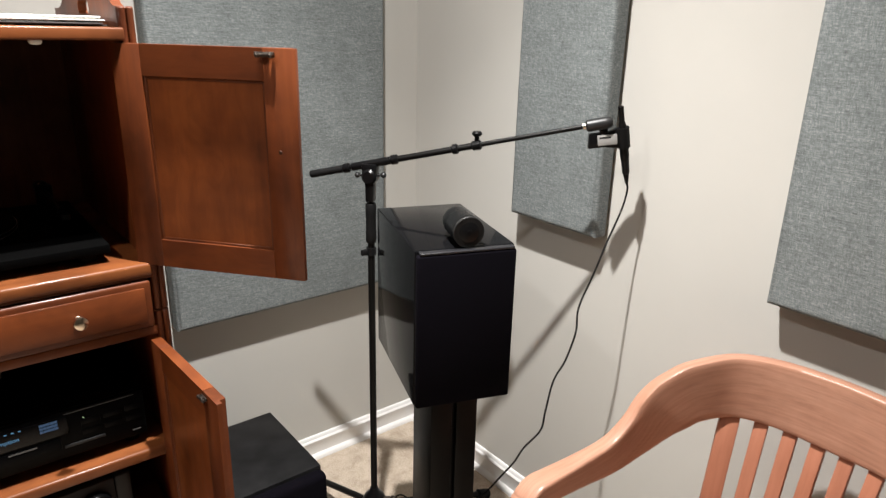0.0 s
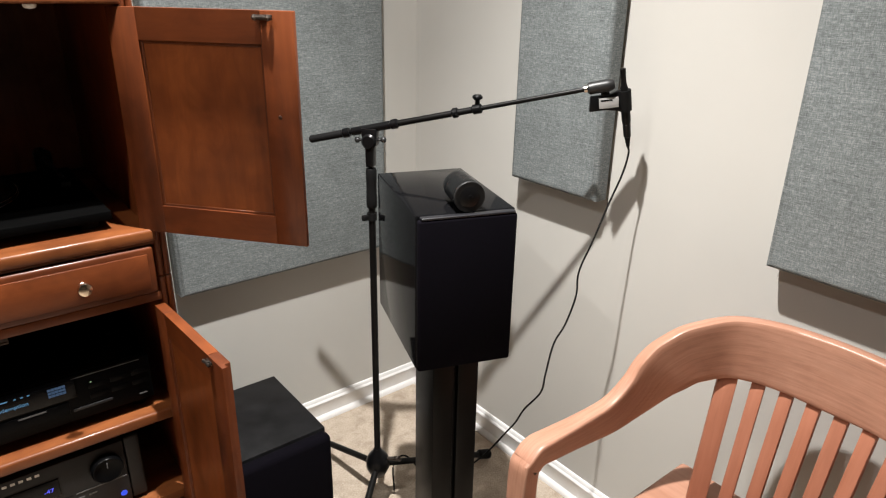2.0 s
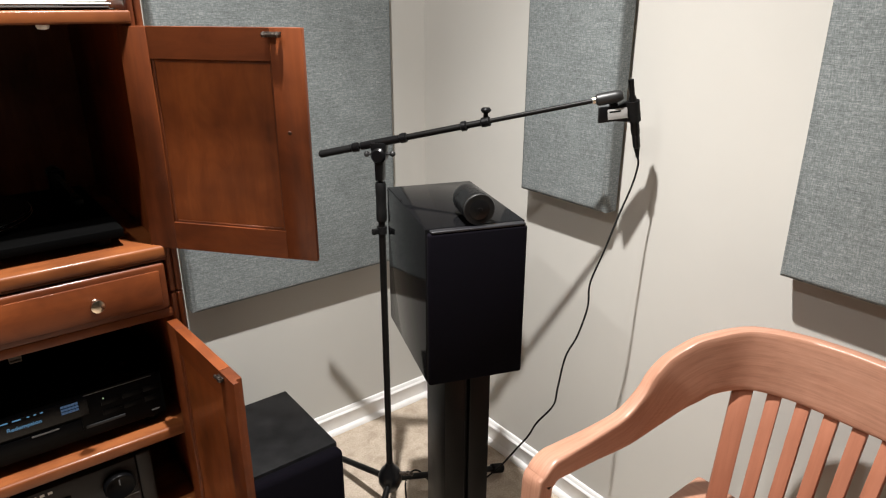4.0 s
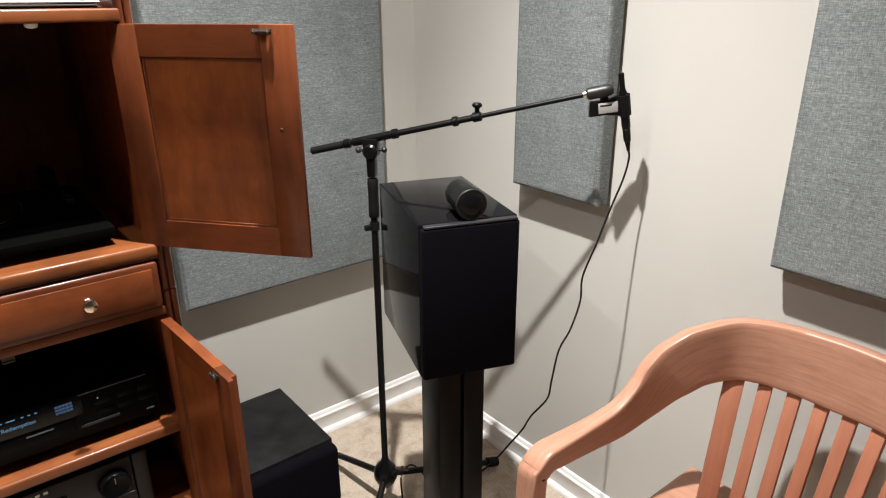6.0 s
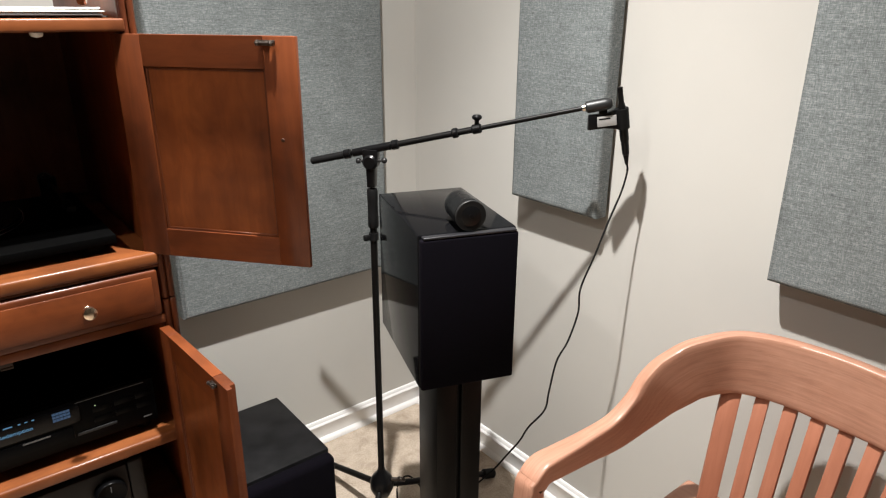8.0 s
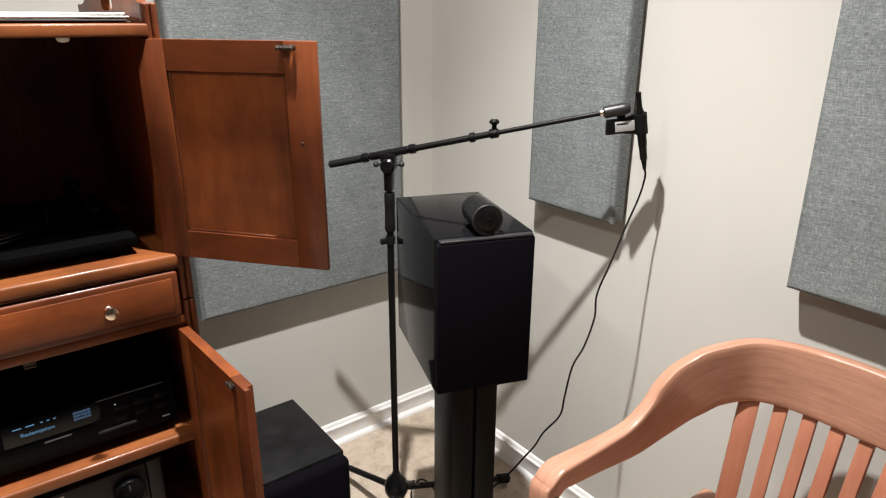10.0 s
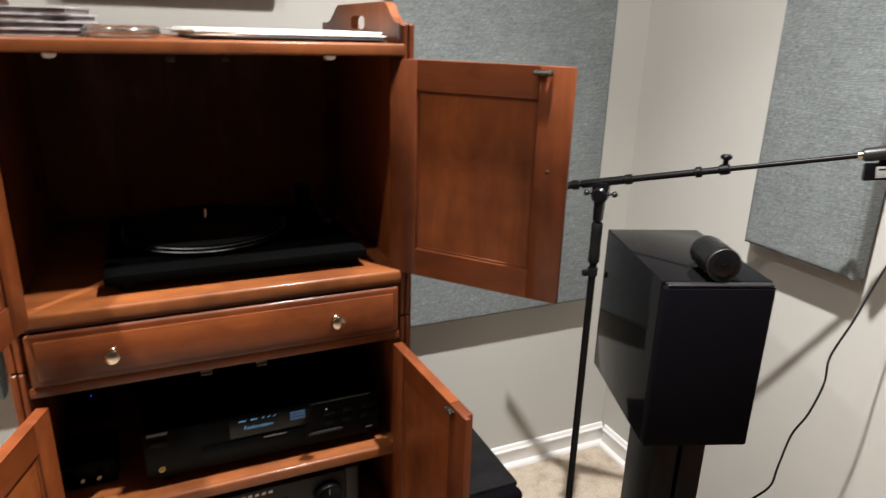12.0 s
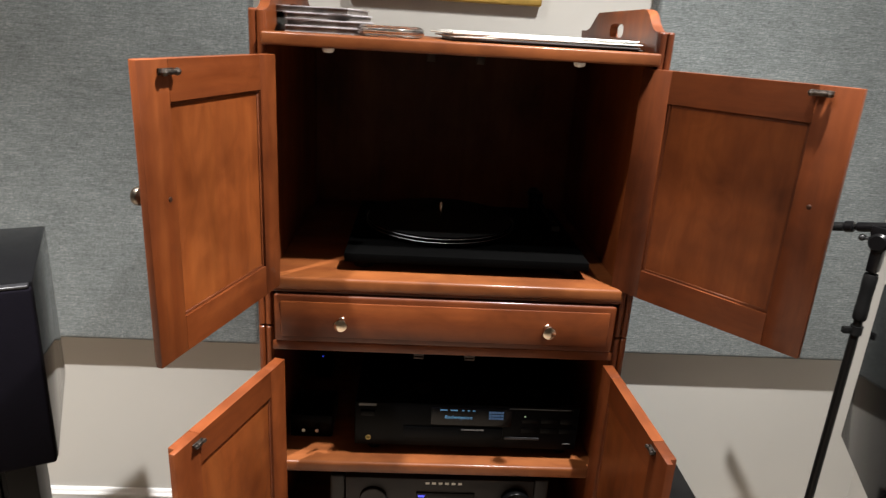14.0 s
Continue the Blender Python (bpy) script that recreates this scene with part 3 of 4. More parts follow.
cd = thing("cd_player", "black compact disc player with a lit blue display", "CD player", pose(0.074, 1.690, 0.7405) @ Matrix.Diagonal((1.05, 1.0, 1.0, 1.0)))
part("case", bm_box(-0.215, 0.201, 0.008, 0.30, 0.010, 0.102, 0.002), M_GEAR, cd)
face = part("front_panel", bm_box(-0.2155, 0.2015, -0.006, 0.0075, 0.009, 0.104, 0.0025), M_GEAR, cd, "glossy black front panel")
part("display_window", bm_box(-0.075, 0.075, -0.0085, -0.0062, 0.060, 0.098, 0.001), M_WINDOW, face)
part("disc_tray", bm_box(-0.125, 0.060, -0.0095, -0.0062, 0.030, 0.054, 0.001), M_GEAR, face)
lettering("Redemption", 0.0105, pose(-0.024, -0.0092, 0.078, 90), M_CYAN, face)
for k, (x, w) in enumerate(((-0.052, 0.013), (-0.033, 0.013), (-0.016, 0.004), (-0.006, 0.004), (0.004, 0.004))):
    part("display_mark", bm_box(x - w / 2, x + w / 2, -0.0094, -0.0087, 0.0925, 0.0945), M_CYAN, face)
for i in range(5):
    for j in range(3):
        part("display_segment", bm_box(0.032 + i * 0.0056, 0.0370 + i * 0.0056, -0.0094, -0.0087, 0.0755 + j * 0.0064, 0.0803 + j * 0.0064), M_CYANDIM, face)
part("brand_bar", bm_box(-0.208, -0.176, -0.0066, -0.0061, 0.0965, 0.1015), M_GREYTXT, face)
part("model_bar", bm_box(-0.018, 0.024, -0.0101, -0.0096, 0.0495, 0.0525), M_GREYTXT, face)
part("small_mark", bm_box(0.176, 0.190, -0.0066, -0.0061, 0.022, 0.0245), M_GREYTXT, face)
part("headphone_socket", bm_lathe([(0.0036, 0), (0.0052, 0), (0.0052, 0.0012), (0.0036, 0.0012), (0.0036, 0)], 24, along((-0.190, -0.0061, 0.026), (-0.190, -1, 0.026))), M_BRASS, face, "gilt ringed headphone socket")
for i in range(2):
    for j in range(3):
        part("button", bm_box(0.095 + j * 0.036, 0.126 + j * 0.036, -0.0070, -0.0062, 0.046 + i * 0.022, 0.058 + i * 0.022, 0.0003), M_GEAR, face)
part("tray_edge", bm_box(0.065, 0.130, -0.0082, -0.0062, 0.030, 0.036, 0.001), M_FACE, face)
# the highlight on the panel's upper edge, drawn as a thin pale strip
part("edge_highlight", bm_box(0.070, 0.185, -0.0066, -0.0061, 0.0985, 0.0995), M_GREYTXT, face, "thin painted highlight along the upper edge")
part("power_button", bm_box(-0.205, -0.178, -0.0090, -0.0062, 0.075, 0.088, 0.0015), M_GEAR, face)
part("indicator", bm_lathe([(0, 0), (0.0013, 0), (0.001, 0.001), (0, 0.001)], 10, along((0.100, -0.0061, 0.082), (0.100, -1, 0.082))), M_GREENLED, face)
for x in (-0.18, 0.18):
    for y in (0.03, 0.26):
        part("foot", bm_rod((x, y, -0.0142), (x, y, 0.0101), 0.013, n=18), M_RUBBER, cd)

rx = thing("av_receiver", "charcoal home theatre receiver with blue display and two dials", "receiver", pose(0.031, 1.684, 0.5225) @ Matrix.Diagonal((1.045, 1.0, 1.0, 1.0)))
part("case", bm_box(-0.208, 0.190, 0.013, 0.36, 0.012, 0.154, 0.002), M_PLASTIC, rx)
face = part("front_panel", bm_box(-0.190, 0.172, -0.010, 0.012, 0.008, 0.157, 0.003), M_FACE, rx, "charcoal brushed metal front panel")
for x in (-0.2055, 0.1875):
    part("end_cheek", bm_box(x - 0.0145, x + 0.0145, -0.004, 0.0125, 0.008, 0.156, 0.005, 3), M_FACE, rx)
part("display_window", bm_box(-0.055, 0.058, -0.0125, -0.0102, 0.088, 0.126, 0.001), M_WINDOW, face)
lettering("2.0 PCM", 0.0125, pose(-0.028, -0.0132, 0.105, 90), M_BLUE, face)
lettering("-47", 0.0125, pose(0.040, -0.0132, 0.105, 90), M_BLUE, face)
part("display_mark", bm_box(-0.051, -0.038, -0.0131, -0.0126, 0.115, 0.120), M_BLUE, face)
for k in range(6):
    x = -0.034 + k * 0.0125
    part("brand_stroke", bm_box(x - 0.0036, x + 0.0036, -0.0109, -0.0102, 0.1445, 0.1495), M_WHITETXT, face)
part("dial", bm_lathe([(0, 0), (0.026, 0), (0.026, 0.006), (0.0245, 0.0075), (0.021, 0.0075), (0.019, 0.0065), (0, 0.0065)], 44, along((-0.137, -0.0101, 0.110), (-0.137, -1, 0.110))), M_GUNFACE, face, "flat charcoal input dial")
part("dial", bm_lathe([(0, 0), (0.028, 0), (0.028, 0.014), (0.026, 0.017), (0.022, 0.017), (0.020, 0.0155), (0, 0.0155)], 44, along((0.137, -0.0101, 0.112), (0.137, -1, 0.112))), M_GEAR, face, "black rotary volume dial")
part("dial_mark", bm_box(0.1362, 0.1378, -0.0280, -0.0258, 0.118, 0.130), M_GREYTXT, face)
part("trim_line", bm_box(0.080, 0.168, -0.0112, -0.0102, 0.0735, 0.0755), M_GREYTXT, face, "thin grey trim line")
part("flap_seam", bm_box(-0.185, 0.075, -0.0110, -0.0102, 0.0735, 0.075), M_PLASTIC, face)
for k in range(5):
    part("button", bm_box(0.012 + k * 0.022, 0.026 + k * 0.022, -0.0112, -0.0102, 0.061, 0.064), M_GREYTXT, face)
part("power_ring", bm_lathe([(0.0050, 0), (0.0062, 0), (0.0062, 0.0008), (0.0050, 0.0008), (0.0050, 0)], 32, along((0.158, -0.0101, 0.034), (0.158, -1, 0.034))), M_RING, face, "glowing blue power ring")
for x in (-0.17, 0.155):
    for y in (0.04, 0.30):
        part("foot", bm_rod((x, y, 0), (x, y, 0.0121), 0.018, n=20), M_RUBBER, rx)

box = thing("phono_preamp", "small black box with two bright toggle switches", "preamp", pose(-0.244, 1.735, 0.7265))
part("case", bm_box(-0.042, 0.042, 0, 0.10, 0.003, 0.052, 0.002), M_GEAR, box)
for x in (-0.015, 0.012):
    b = bm_rod((x, -0.001, 0.020), (x, -0.006, 0.020), 0.004, n=14)
    bm_rod((x, -0.005, 0.020), (x + 0.002, -0.016, 0.027), 0.0022, 0.0032, n=12, bm=b)
    part("toggle_switch", b, M_CHROME, box, "bright metal toggle switch")
part("base_pad", bm_box(-0.038, 0.038, 0.004, 0.096, 0, 0.0035), M_RUBBER, box)
adapter = thing("power_adapter", "small black power adapter with a blue light on the shelf", "adapter", pose(-0.254, 1.978, 0.7265))
part("case", bm_box(-0.020, 0.020, 0, 0.055, 0, 0.066, 0.003), M_GEAR, adapter)
part("indicator", bm_lathe([(0, 0), (0.0014, 0), (0.0011, 0.001), (0, 0.0014)], 12, along((0, -0.0002, 0.056), (0, -1, 0.056))), M_LED, adapter, "tiny glowing blue light")
single("network_cable", bm_tube([(-0.215, 1.70, 0.6), (-0.222, 1.69, 0.57), (-0.237, 1.685, 0.55), (-0.243, 1.69, 0.5265)], 0.003), M_BLUECABLE, "blue network cable beside the receiver", "cable")

# records, disc cases and a glass dish on the top shelf
TS = 1.5135
z = TS
for dx, dy, rz, hgt, mt in ((0.006, 0.006, 3.5, 0.0026, M_PAPERDARK), (0.000, -0.004, 1.0, 0.0026, M_PAPERDARK), (-0.006, 0.002, 4.5, 0.0024, M_PAPER), (0.002, -0.002, 2.0, 0.0022, M_PAPERWHITE), (-0.012, 0.004, 6.0, 0.0024, M_PAPER), (-0.004, 0.007, 3.0, 0.0024, M_PAPERWHITE)):
    single("record_sleeve", bm_box(-0.156, 0.156, -0.156, 0.156, 0, hgt, 0.0009), mt, "dark card record sleeve under a pile" if mt is M_PAPERDARK else "flat card record sleeve in a loose pile", "record", pose(0.146 + dx, 1.850 + dy, z, 0, 0, rz), "records on the cabinet")
    z += hgt + 0.0003
z = TS
for k, (dx, dy, rz) in enumerate(((0.0, 0.0, 8), (0.008, 0.006, 1), (-0.010, 0.012, 17), (-0.018, 0.020, -12))):
    c = thing("disc_case", "clear plastic disc case with printed inlay in a stack", "CD case", pose(-0.215 + dx, 1.775 + dy, z, 0, 0, rz), "disc cases on the cabinet")
    part("inlay", bm_box(-0.069, 0.069, -0.060, 0.060, 0.0012, 0.0078), M_INLAY, c, "printed paper inlay")
    part("lid", bm_box(-0.071, 0.071, -0.0625, 0.0625, 0.0080, 0.0100, 0.0006), M_CASE, c)
    part("tray", bm_box(-0.071, 0.071, -0.0625, 0.0625, 0.0, 0.0010), M_CASE, c)
    z += 0.0102
prof = [(0.0, 0.0), (0.043, 0.0)] + [(0.043 + 0.0125 * math.cos(a), 0.0125 + 0.0125 * math.sin(a)) for a in [radians(-75 + 15 * j) for j in range(11)]] + [(0.036, 0.0245), (0.022, 0.0235), (0.0, 0.023)]
single("glass_paperweight", bm_lathe(prof, 48, pose(-0.106, 1.718, TS) @ Matrix.Diagonal((1.0, 1.0, 0.72, 1.0))), M_GLASS, "round clear glass paperweight lying on the cabinet", "paperweight")

pic = thing("picture_frame", "gilt picture frame hung above the cabinet", "picture", pose(0.0, WA - 0.003, 1.597))
for name, q in (("lower_moulding", (-0.243, 0.243, 0.0, 0.02)), ("upper_moulding", (-0.243, 0.243, 0.38, 0.40))):
    part(name, bm_box(q[0], q[1], -0.026, 0.0, q[2], q[3], 0.005, 3), M_GOLD, pic)
for x in (-0.233, 0.233):
    part("side_moulding", bm_box(x - 0.010, x + 0.010, -0.026, 0.0, 0.0203, 0.3797, 0.005, 3), M_GOLD, pic)
part("picture_sheet", bm_box(-0.2225, 0.2225, -0.010, -0.003, 0.0205, 0.3795), M_PAPERDARK, pic, "dark picture inside the gilt frame")

# ---- loudspeakers on stands ----
SPK = ((0.755, 1.426), (0.953, 1.353))


def loudspeaker(m):
    """Local origin at the lower front left corner of the front, x along the front, y to the back."""
    t = thing("loudspeaker", "glossy black bookshelf loudspeaker with cloth grille on a stand", "loudspeaker", m, "pair of loudspeakers")
    part("cabinet_body", bm_box(0, 0.215, 0.016, 0.352, 0, 0.350, 0.003, 3), M_GLOSS, t)
    part("grille", bm_box(0.001, 0.214, -0.002, 0.0155, 0.001, 0.3435, 0.005, 3), M_GRILLE, t, "matte black cloth grille")
    part("baffle_edge", bm_box(0.007, 0.210, -0.0012, 0.0157, 0.3438, 0.3492, 0.0024, 4), M_LIP, t, "satin black rounded baffle edge")
    return t


def speaker_stand(m, h=0.754):
    t = thing("speaker_stand", "black twin-column loudspeaker stand on a flat base", "speaker stand", m, "pair of speaker stands")
    part("top_plate", bm_box(0.040, 0.188, 0.055, 0.29, h - 0.006, h, 0.001), M_BLACK, t)
    for x0, x1 in ((0.058, 0.109), (0.119, 0.170)):
        part("column", bm_box(x0, x1, 0.068, 0.215, 0.0205, h - 0.0065, 0.003), M_BLACK, t)
    part("column_web", bm_box(0.1093, 0.1187, 0.085, 0.20, 0.0205, h - 0.0065), M_MATTE, t)
    part("base_plate", bm_box(-0.01, 0.22, 0.05, 0.33, 0.004, 0.020, 0.003), M_BLACK, t)
    for x in (0.01, 0.20):
        for y in (0.07, 0.31):
            part("foot", bm_rod((x, y, 0), (x, y, 0.0041), 0.012, n=16), M_RUBBER, t)
    return t


ANG = math.degrees(math.atan2(SPK[1][1] - SPK[0][1], SPK[1][0] - SPK[0][0]))
loudspeaker(pose(SPK[0][0], SPK[0][1], 0.7545, 0, 0, ANG))
speaker_stand(pose(SPK[0][0], SPK[0][1], 0, 0, 0, ANG))
# the other pair member: its front right corner lies at (-0.689, 1.614)
ANGL = 24.5
fl = Vector((-0.689, 1.614)) - 0.211 * Vector((math.cos(radians(ANGL)), math.sin(radians(ANGL))))
loudspeaker(pose(fl.x, fl.y, 0.740, 0, 0, ANGL))
speaker_stand(pose(fl.x, fl.y, 0, 0, 0, ANGL), 0.7395)


def portable_speaker(m, label):
    """A short fat cylinder lying on its side; local y is its axis, its front at y = 0."""
    t = thing("portable_speaker", label, "portable speaker", m)
    part("body", bm_lathe([(0, 0.004), (0.030, 0.004), (0.0335, 0.008), (0.0345, 0.020), (0.0345, 0.085), (0.033, 0.098), (0.027, 0.108), (0.015, 0.113), (0, 0.114)], 40, pose(0, 0, 0.0345, -90)), M_SATIN, t)
    part("trim_ring", bm_lathe([(0.0315, 0.0), (0.0335, 0.0), (0.0348, 0.002), (0.0348, 0.0045), (0.0315, 0.0045), (0.0315, 0.0)], 48, pose(0, 0, 0.0345, -90)), M_GUN, t, "dull metal trim ring")
    part("end_cap", bm_lathe([(0, -0.004), (0.008, -0.0036), (0.020, -0.001), (0.0312, 0.0036), (0.0312, 0.005), (0, 0.005)], 40, pose(0, 0, 0.0345, -90)), M_PLASTIC, t)
    part("badge", bm_lathe([(0, 0), (0.006, 0), (0.0055, -0.0012), (0, -0.0016)], 20, pose(0, 0, 0.0345, -90) @ pose(0, 0, -0.0036)), M_PLASTIC, t)
    return t


portable_speaker(pose(0.862, 1.396, 1.105, 0, 0, -24) @ Matrix.Scale(0.94, 4), "black cylindrical portable speaker lying on the loudspeaker")
portable_speaker(pose(-0.799, 1.585, 1.0905, 0, 0, 24) @ Matrix.Scale(0.94, 4), "black cylindrical portable speaker lying on the far loudspeaker")

# ---- subwoofer ----
sub = thing("subwoofer", "large black subwoofer cube on the carpet beside the cabinet", "subwoofer", pose(0.58, 2.045, 0))
b = bm_box(-0.188, 0.188, -0.150, 0.190, 0.025, 0.330, 0.003)
part("cabinet_body", b, M_MATTE, sub)
part("grille", bm_box(-0.187, 0.187, -0.195, -0.1505, 0.028, 0.329, 0.018, 4), M_GRILLE, sub, "black cloth front grille with rounded edges")
for x in (-0.15, 0.15):
    for y in (-0.12, 0.16):
        part("foot", bm_rod((x, y, 0), (x, y, 0.0255), 0.02, n=20), M_RUBBER, sub)

# ---- microphone stand, microphone and cable ----
PX, PY = 0.922, 1.856
HUB = 0.150
TIP = Vector((1.243, 1.447, 1.3145))
PIV = Vector((PX, PY, 1.192))
U = (TIP - PIV).normalized()
END = PIV - U * 0.158
ms = thing("microphone_stand", "black tripod microphone stand with a long boom arm", "microphone stand", pose(0, 0, 0))
part("pole", bm_rod((PX, PY, HUB - 0.03), (PX, PY, 0.985), 0.0095, n=20), M_BLACK, ms)
part("inner_tube", bm_rod((PX, PY, 0.9855), (PX, PY, 1.14), 0.0072, n=20), M_BLACK, ms)
part("grip_sleeve", bm_lathe([(0.0098, 0), (0.0124, 0), (0.0142, 0.004), (0.0142, 0.03), (0.0136, 0.034), (0.0136, 0.072), (0.0142, 0.076), (0.0142, 0.100), (0.0124, 0.106), (0.0074, 0.106), (0.0074, 0.02), (0.0098, 0.0)], 28, pose(PX, PY, 0.983)), M_RUBBER, ms, "ribbed black clutch grip")
b = bm_lathe([(0.0097, 0), (0.0130, 0), (0.0130, 0.020), (0.0097, 0.020), (0.0097, 0)], 24, pose(PX, PY, 0.948))
bm_box(PX - 0.030, PX - 0.013, PY - 0.006, PY + 0.006, 0.950, 0.965, 0.002, bm=b)
part("cable_clip", b, M_RUBBER, ms)
yaw = math.degrees(math.atan2(U.y, U.x))
b = bm_prism([(-0.020, 1.193), (0.020, 1.193), (0.020, 1.176), (0.0115, 1.140), (0.0105, 1.094), (-0.0105, 1.094), (-0.0115, 1.140), (-0.020, 1.176)], 0.026, pose(PX, PY, 0, 0, 0, yaw) @ pose(0, -0.013, 0), 0.003)
nrm = Vector((-U.y, U.x, 0)).normalized()
bm_rod(Vector((PX, PY, 1.160)) - nrm * 0.018, Vector((PX, PY, 1.160)) + nrm * 0.018, 0.0200, n=32, bev=0.005, bm=b)
part("tilt_clutch", b, M_PLASTIC, ms, "black tilting clutch")
side = Vector((-U.y, U.x, 0)).normalized()
perp = U.cross(side)
for s in (-1, 1):
    flat = Vector((U.x, U.y, 0.06)).normalized()
    c = Vector((PX, PY, 1.163)) + s * 0.035 * flat
    b = bm_rod(Vector((PX, PY, 1.163)) + s * 0.012 * flat, c, 0.0035, n=12)
    bm_lathe([(0, -0.0078), (0.0040, -0.0067), (0.0067, -0.0040), (0.0078, 0), (0.0067, 0.0040), (0.0040, 0.0067), (0, 0.0078)], 18, Matrix.Translation(c), bm=b)
    part("wing_bolt", b, M_GUN, ms, "dark metal ball-ended bolt")
part("boom", bm_rod(END, TIP, 0.0058, n=20), M_BLACK, ms)
part("boom_outer_tube", bm_rod(PIV - U * 0.02, PIV + U * 0.280, 0.0080, n=20, bev=0.001), M_BLACK, ms)
part("end_grip", bm_rod(END - U * 0.012, END + U * 0.085, 0.0098, n=24, bev=0.003), M_RUBBER, ms, "rubber grip on the boom's end")
part("pivot_sleeve", bm_rod(PIV - U * 0.052, PIV + U * 0.058, 0.0105, n=24, bev=0.003), M_PLASTIC, ms)
for d in (-0.066, 0.066):
    part("collar", bm_rod(PIV + U * (d - 0.010), PIV + U * (d + 0.010), 0.0125, n=24, bev=0.003), M_PLASTIC, ms)
part("collar", bm_rod(PIV + U * 0.217, PIV + U * 0.233, 0.0125, n=24, bev=0.003), M_PLASTIC, ms)
b = bm_rod(PIV + U * 0.268, PIV + U * 0.292, 0.0120, n=24, bev=0.003)
kp = PIV + U * 0.280
bm_rod(kp, kp + Vector((0, 0, 0.024)), 0.006, n=14, bm=b)
bm_rod(kp + Vector((0, 0, 0.022)), kp + Vector((0, 0, 0.034)), 0.0125, n=20, bev=0.004, bm=b)
part("length_knob", b, M_PLASTIC, ms, "round locking knob")
part("threaded_tip", bm_rod(TIP + U * 0.001, TIP + U * 0.010, 0.0085, n=18), M_CHROME, ms, "bright threaded boom tip")
hub = part("leg_hub", bm_lathe([(0, -0.045), (0.018, -0.045), (0.026, -0.035), (0.036, -0.012), (0.036, 0.012), (0.028, 0.030), (0.014, 0.046), (0.0115, 0.055), (0, 0.055)], 32, pose(PX, PY, HUB)), M_PLASTIC, ms, "rounded black leg hub")
b = bm_rod((PX + 0.020, PY - 0.025, HUB + 0.022), (PX + 0.038, PY - 0.046, HUB + 0.026), 0.006, n=14)
bm_lathe([(0.006, -0.004), (0.012, -0.004), (0.013, 0), (0.012, 0.004), (0.006, 0.004), (0.006, -0.004)], 20, along((PX + 0.040, PY - 0.048, HUB + 0.026), (PX + 0.07, PY - 0.03, HUB + 0.05)), bm=b)
part("hub_bolt", b, M_DARKMETAL, hub)
RF = (1.335, 1.795)
ra = math.atan2(RF[1] - PY, RF[0] - PX)
for k in range(3):
    a = (ra, radians(95), radians(222))[k]
    ln = 0.415
    p = Vector((PX + 0.028 * math.cos(a), PY + 0.028 * math.sin(a), HUB - 0.012))
    q = Vector((PX + ln * math.cos(a), PY + ln * math.sin(a), 0.022))
    if k == 1:
        q = p + (q - p) * 0.98
    leg = part("leg", bm_rod(p, q, 0.0100, n=18), M_BLACK, ms)
    dd = (q - p).normalized()
    part("rubber_foot", bm_rod(q - dd * 0.040, q + dd * 0.010, 0.0165, n=20, bev=0.005), M_RUBBER, leg)

# clip and microphone
clip = thing("microphone_clip", "black microphone clip with a pale label on the boom", "microphone clip", pose(0, 0, 0))
c0 = TIP + U * 0.008
part("swivel", bm_lathe([(0, 0), (0.0105, 0), (0.0140, 0.004), (0.0142, 0.045), (0.0125, 0.055), (0.0085, 0.061), (0, 0.063)], 28, along(c0, c0 + U)), M_GUN, clip, "rounded metal swivel")
MB = Vector((1.326, 1.380, 1.237))
MT = Vector((1.296, 1.386, 1.365))
mc = MB.lerp(MT, 0.44)
j0 = c0 + U * 0.014 + Vector((0, 0, -0.036))
d = mc - j0
zx = d.normalized()
vx = (Vector((0, 0, 1)) - zx * zx.z).normalized()
jm = Matrix.Translation(j0) @ Matrix((vx, zx.cross(vx), zx)).transposed().to_4x4()
e = d.length
b = bm_prism([(-0.018, -0.008), (-0.0175, 0.030), (-0.023, e - 0.014), (-0.023, e - 0.002), (0.025, e - 0.002), (0.025, e - 0.012), (0.0165, 0.036), (0.0175, -0.004)], 0.016, pose(0, -0.008, 0), 0.0028)
bmesh.ops.transform(b, matrix=jm, verts=b.verts[:])
part("jaw", b, M_PLASTIC, clip)
b = bm_box(0.010, 0.032, -0.006, 0.006, 0.020, 0.040, 0.004, 2)
bmesh.ops.transform(b, matrix=jm, verts=b.verts[:])
part("swivel_lug", b, M_PLASTIC, clip)
for y0, y1 in ((-0.0094, -0.0081), (0.0081, 0.0094)):
    b = bm_box(-0.0125, 0.0115, y0, y1, 0.014, d.length - 0.016, 0.0004)
    bmesh.ops.transform(b, matrix=jm, verts=b.verts[:])
    lab = part("label_strip", b, M_LABEL, clip, "pale printed label")
    b = bm_box(0.0035, 0.0070, min(y0, y1) - 0.0004, max(y0, y1) + 0.0004, 0.018, d.length - 0.030)
    bmesh.ops.transform(b, matrix=jm, verts=b.verts[:])
    part("print_bar", b, M_RUBBER, lab)
ax = (MT - MB).normalized()
part("socket", bm_lathe([(0.0108, -0.024), (0.0145, -0.024), (0.0152, 0.024), (0.0115, 0.024), (0.0108, -0.024)], 24, along(mc, MT)), M_RUBBER, clip)
mic = thing("microphone", "slim black measurement microphone in a clip", "microphone", pose(0, 0, 0))
